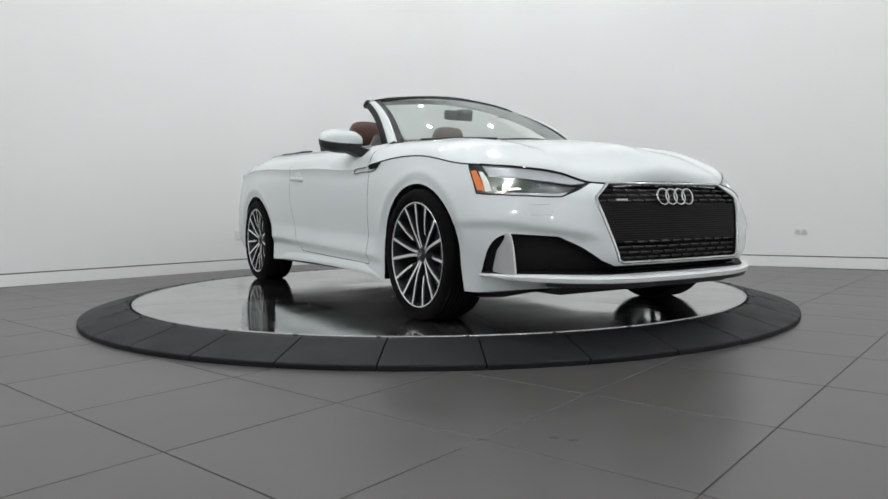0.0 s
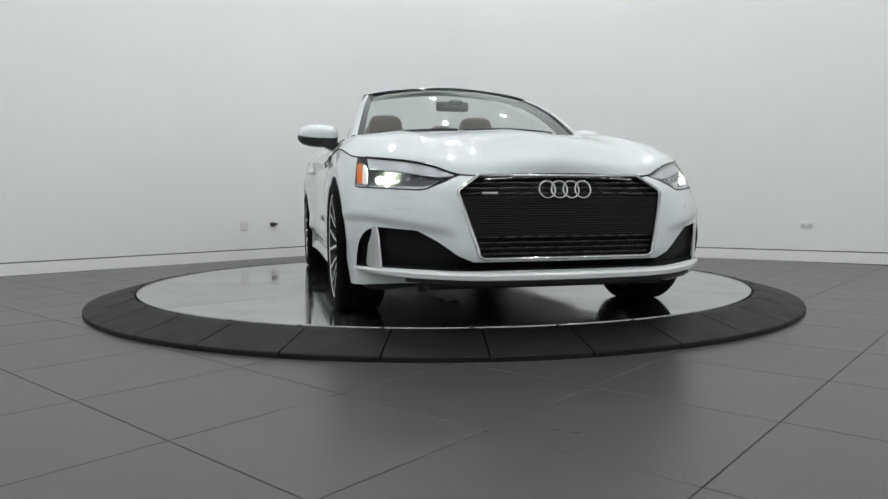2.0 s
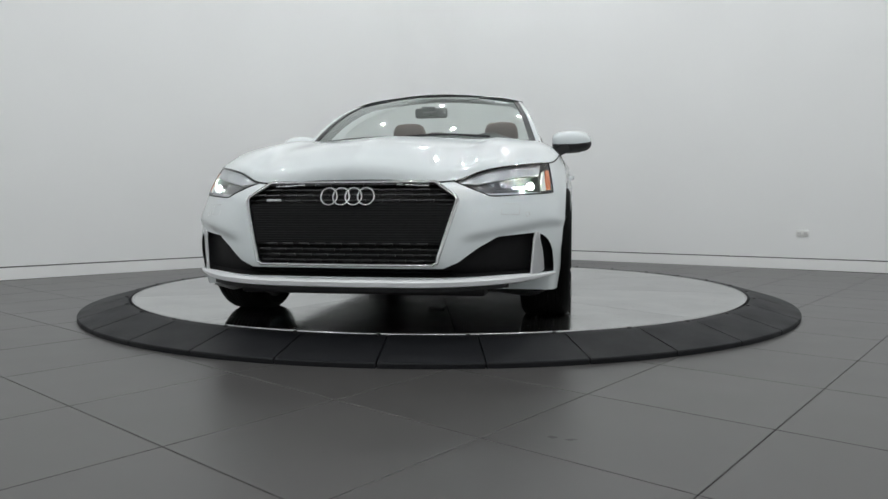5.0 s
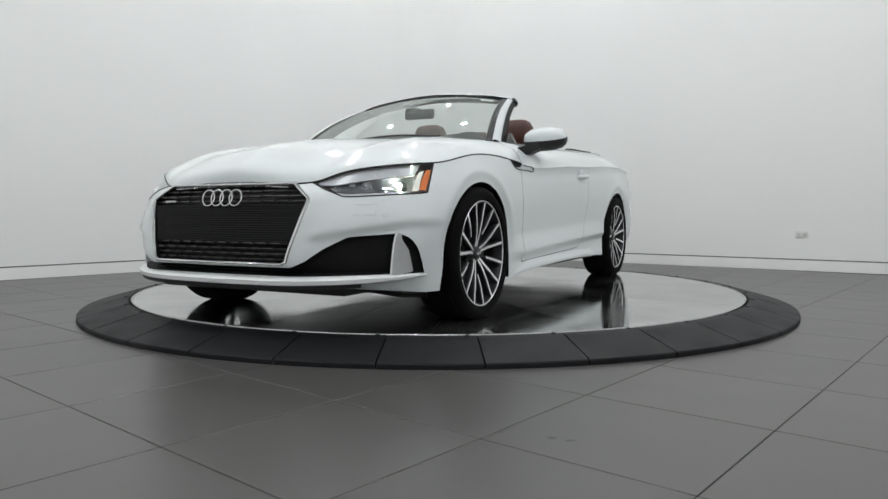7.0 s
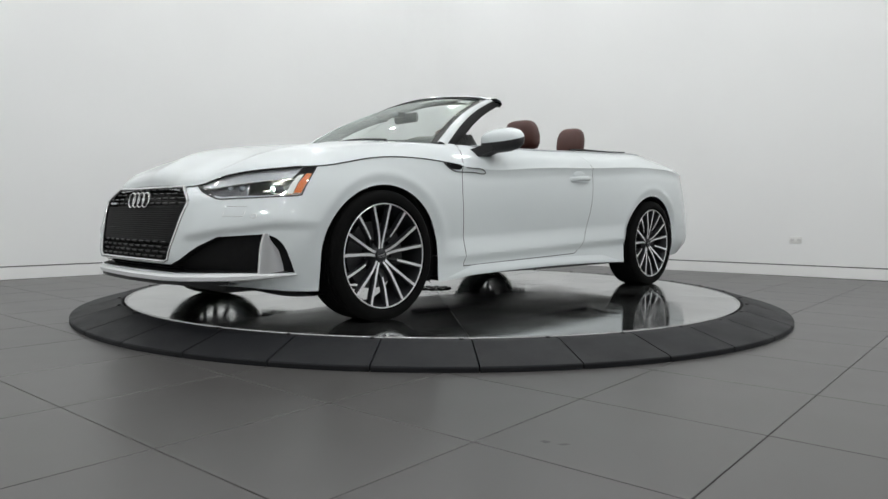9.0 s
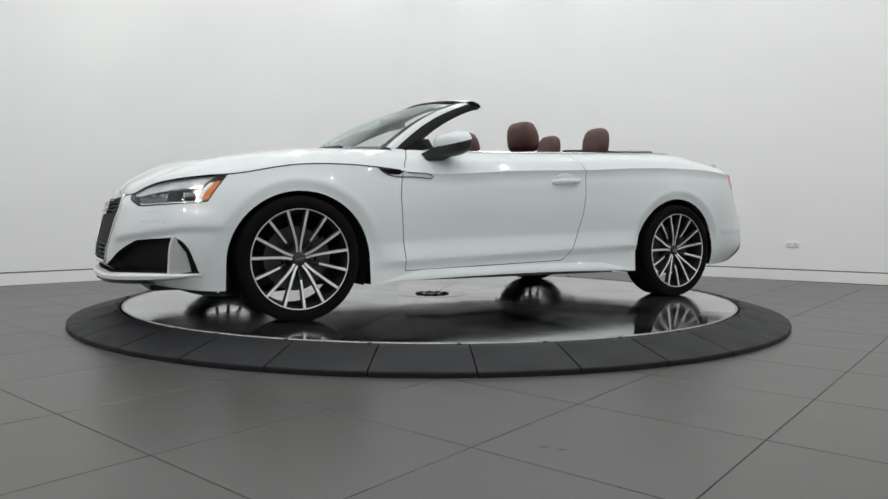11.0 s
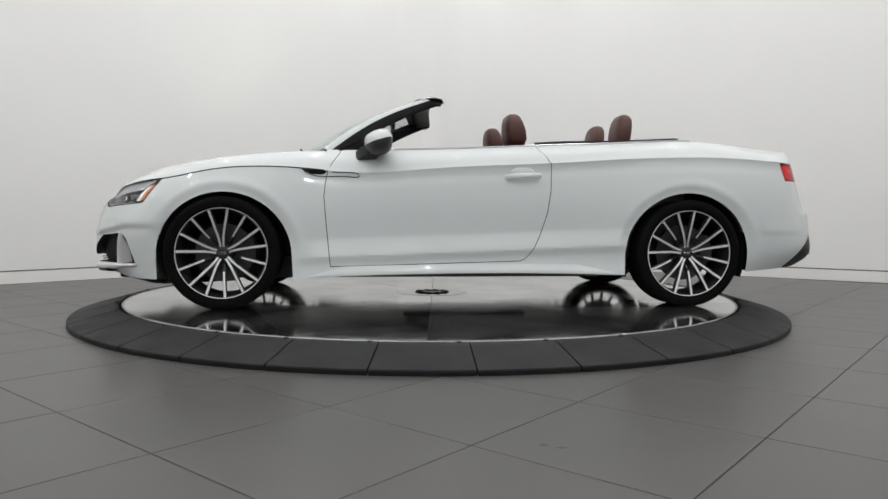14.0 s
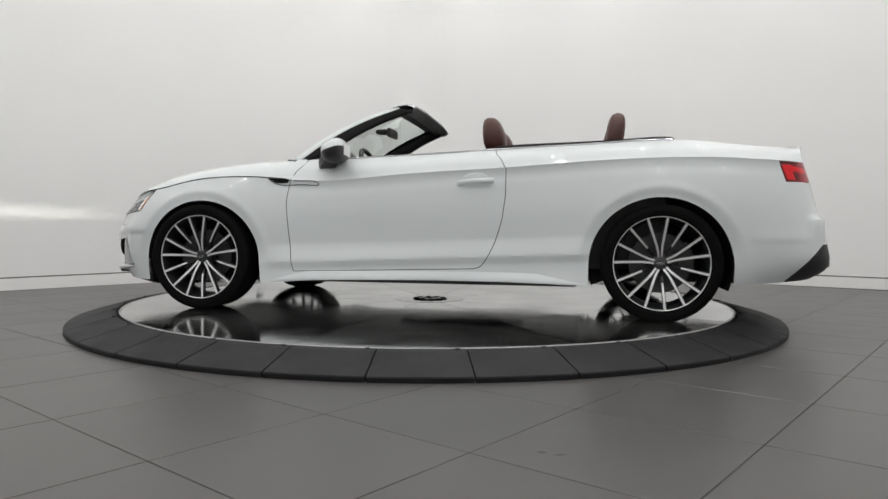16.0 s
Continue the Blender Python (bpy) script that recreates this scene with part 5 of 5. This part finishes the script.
    head = curve([(.205, -.552, 1.268), (.225, -.40, 1.293), (.25, -.20, 1.312), (.26, 0, 1.318), (.25, .20, 1.312), (.225, .40, 1.293), (.205, .552, 1.268)], 41)
    rows = []
    for q in np.linspace(0, 1, 14):
        p = base * (1 - q) + head * q
        p = p + np.array([.020, 0, .030]) * math.sin(math.pi * q)
        rows.append(p)
    bm = bmesh.new()
    sheet(bm, rows)
    pane = part("pane", bm, PANE, screen, "clear windscreen glass", angle=60)
    bm = bmesh.new()
    sheet(bm, [[rows[k][j] - np.array([.002, 0, .003]) for j in (34, 35, 36, 37)] for k in (11, 12)])
    part("sticker", bm, PLASTICWHITE, screen, "small white paper sticker inside the glass")
    # dark printed border
    bm = bmesh.new()
    brd = []
    for q in (0, .02, .045):
        p = base * (1 - q) + head * q + np.array([.020, 0, .030]) * math.sin(math.pi * q) - np.array([.003, 0, .004])
        brd.append(p)
    sheet(bm, brd)
    brd = []
    for q in (.93, .965, 1.0):
        p = base * (1 - q) + head * q + np.array([.020, 0, .030]) * math.sin(math.pi * q) - np.array([.003, 0, .004])
        brd.append(p)
    sheet(bm, brd)
    back = np.array([-.002, 0, -.003])
    for i0, i1 in ((0, 1), (40, 39)):
        sheet(bm, [[r[i0] - back, r[i0] * .4 + r[i1] * .6 - back, r[i0] * -.25 + r[i1] * 1.25 - back] for r in rows])
    part("screen_border", bm, BLACK, screen, "black printed border", angle=60)
    for s in (1, -1):
        idx = 40 if s > 0 else 0
        line = np.array([r[idx] for r in rows])
        def off(dx, dy, dz, dxt=None):
            k = np.linspace(0, 1, len(line))[:, None]
            a = np.array([dx, dy * s, dz])
            return line + a * (1 - .25 * k)
        # white outer pillar
        bm = bmesh.new()
        prof = [off(.004, -.006, .004), off(.002, .010, .010), off(-.014, .022, .004), off(-.032, .028, -.003), off(-.040, .028, -.007), off(-.036, .0, -.014)]
        sheet(bm, prof)
        part("pillar", bm, PAINT, screen, "white windscreen pillar", angle=60)
        bm = bmesh.new()
        prof = [off(-.033, .025, -.005), off(-.105, .029, -.034), off(-.115, .020, -.042), off(-.105, -.02, -.045), off(-.03, -.03, -.022), off(-.003, -.012, -.004)]
        sheet(bm, prof + [prof[0]])
        part("pillar_lining", bm, INTAKE, screen, "black inner pillar seal", angle=60)
        bm = bmesh.new()
        tri = [(.735, .752, .925), (.53, .742, .925), (.50, .735, .930), (.545, .715, 1.005), (.60, .716, 1.0)]
        vs = [bm.verts.new((x, y * s, z)) for x, y, z in tri]
        bm.faces.new(vs)
        bmesh.ops.solidify(bm, geom=bm.faces[:], thickness=.02)
        part("sail_panel", bm, GLOSSBLACK, screen, "black triangular sail panel", smooth=False)
    hd = curve([(.205, -.575, 1.262), (.21, -.50, 1.280), (.23, -.30, 1.305), (.245, 0, 1.322), (.23, .30, 1.305), (.21, .50, 1.280), (.205, .575, 1.262)], 41)
    def hoff(dx, dz):
        return hd + np.array([dx, 0, dz])
    bm = bmesh.new()
    sheet(bm, [hoff(.010, -.002), hoff(-.004, .012), hoff(-.06, .020), hoff(-.105, .010), hoff(-.112, .0)])
    part("header_top", bm, PAINT, screen, "white top of the windscreen header", angle=60)
    bm = bmesh.new()
    sheet(bm, [hoff(.012, -.004), hoff(-.112, .0), hoff(-.118, -.014), hoff(-.09, -.034), hoff(-.02, -.036), hoff(.012, -.012)])
    for s in (1, -1):
        box(bm, (.100, s * .545 - .03, 1.234), (.16, s * .545 + .020, 1.258), .008)
    part("header_seal", bm, BLACK, screen, "black header lining and latches", angle=60)
    bm = bmesh.new()
    tube(bm, [tuple(p) for p in hoff(.014, .002)], .0045, 6)
    part("header_edge", bm, GLOSSBLACK, screen, "black upper glass edge")
    # rear-view mirror and its foot
    bm = bmesh.new()
    box(bm, (.375, -.125, 1.150), (.405, .095, 1.215), .018)
    rv = part("interior_mirror", bm, BLACK, car, "black rear-view mirror")
    bm = bmesh.new()
    tube(bm, [(.40, -.015, 1.19), (.45, -.015, 1.205), (.49, -.015, 1.195)], .014, 8)
    box(bm, (.43, -.06, 1.180), (.505, .03, 1.212), .012)
    part("mirror_foot", bm, BLACK, rv, "black sensor housing")
    # wipers
    for y0, y1 in ((.45, -.10), (-.15, -.60)):
        bm = bmesh.new()
        pts = [(1.00 - .24 * y1 * y1, y1, .960 - .04 * y1 * y1), (1.01 - .24 * ((y0 + y1) / 2) ** 2, (y0 + y1) / 2, .972 - .04 * y1 * y1), (1.03 - .24 * y0 * y0, y0, .962 - .03 * y0 * y0)]
        tube(bm, [tuple(p) for p in curve(pts, 12)], .007, 6)
        part("wiper", bm, BLACK, car, "black windscreen wiper")
    # dashboard, instrument cowl, screen, steering wheel
    bm = bmesh.new()
    d0 = curve([(.90, -.70, .905), (.95, -.35, .925), (.965, 0, .930), (.95, .35, .925), (.90, .70, .905)], 24)
    sheet(bm, [d0, d0 + np.array([-.14, 0, .015]), d0 + np.array([-.30, 0, .012]), d0 + np.array([-.38, 0, -.02]), d0 + np.array([-.40, 0, -.25])])
    dash = part("dashboard", bm, BLACK, car, "black dashboard", angle=60)
    bm = bmesh.new()
    g = []
    for x, z in ((.72, .945), (.66, 1.005), (.58, 1.015), (.54, .98)):
        g.append([(x, .38 + .20 * c, z - .045 * c * c) for c in np.linspace(-1, 1, 11)])
    sheet(bm, g)
    part("instrument_cowl", bm, BLACK, dash, "black instrument cowl", angle=60)
    bm = bmesh.new()
    box(bm, (.575, -.12, .91), (.59, .12, 1.005), .004)
    part("display", bm, GLOSSBLACK, dash, "black centre display")
    sw = tagged(new("steering_wheel"), "black leather steering wheel")
    sw.parent = car
    sw.matrix_basis = pose(.40, .38, .855, 0, -65, 0)
    bm = bmesh.new()
    tube(bm, [(.185 * math.cos(q), .185 * math.sin(q), 0) for q in np.linspace(0, 2 * math.pi, 41)[:-1]], .015, 10, True)
    part("wheel_rim", bm, BLACK, sw, "black leather rim", angle=60)
    bm = bmesh.new()
    box(bm, (-.06, -.075, -.05), (.06, .075, .012), .025)
    for q in (90, -90, 180):
        a = radians(q)
        tube(bm, [(.05 * math.cos(a), .05 * math.sin(a), -.01), (.18 * math.cos(a), .18 * math.sin(a), 0)], .014, 6)
    part("wheel_hub", bm, BLACK, sw, "black airbag hub and spokes", angle=60)
    # seats
    build_seat(.375, -.394, 1.212)
    build_seat(-.345, -.380, 1.212)
    build_seat(.285, -1.160, 1.238, .52, True)
    build_seat(-.285, -1.160, 1.238, .52, True)
    # dark top edge of the folded roof cover
    bm = bmesh.new()
    tc = curve([(-.455, .744, .985), (-.545, .742, .992), (-.80, .735, 1.002), (-1.1, .715, 1.015), (-1.35, .66, 1.035), (-1.47, .50, 1.052), (-1.50, .25, 1.060), (-1.505, 0, 1.062)], 50)
    full = [tuple(p) for p in tc] + [(x, -y, z) for x, y, z in tc[::-1][1:]]
    tube(bm, full, .008, 6)
    part("roof_cover_edge", bm, CLOTH, car, "black edge seal round the rear cabin")
    # wheels
    base_wheel = build_wheel()
    base_wheel.parent = car
    base_wheel.matrix_basis = pose(WB, .794, WHEEL_Z, 0, 10, 0)
    copy_thing(base_wheel, pose(-WB, .794, WHEEL_Z, 0, 11, 0)).parent = car
    copy_thing(base_wheel, pose(WB, -.794, WHEEL_Z, 0, 19, 180)).parent = car
    copy_thing(base_wheel, pose(-WB, -.794, WHEEL_Z, 0, -8, 180)).parent = car
    build_mirror(1)
    build_mirror(-1)


car = tagged(new("car"), "white convertible car with its roof down, parked on the turntable", "car")
build_car()


def motions():
    rows = [(t, Matrix.Translation((HUB.x, HUB.y, DECK)) @ pose(0, 0, 0, 0, 0, a)) for t, a in TURN]
    walk(deck, rows)
    # the car stands 0.11 m behind the axis
    walk(car, [(t, m @ pose(-0.108, 0.011, 0)) for t, m in rows])


motions()
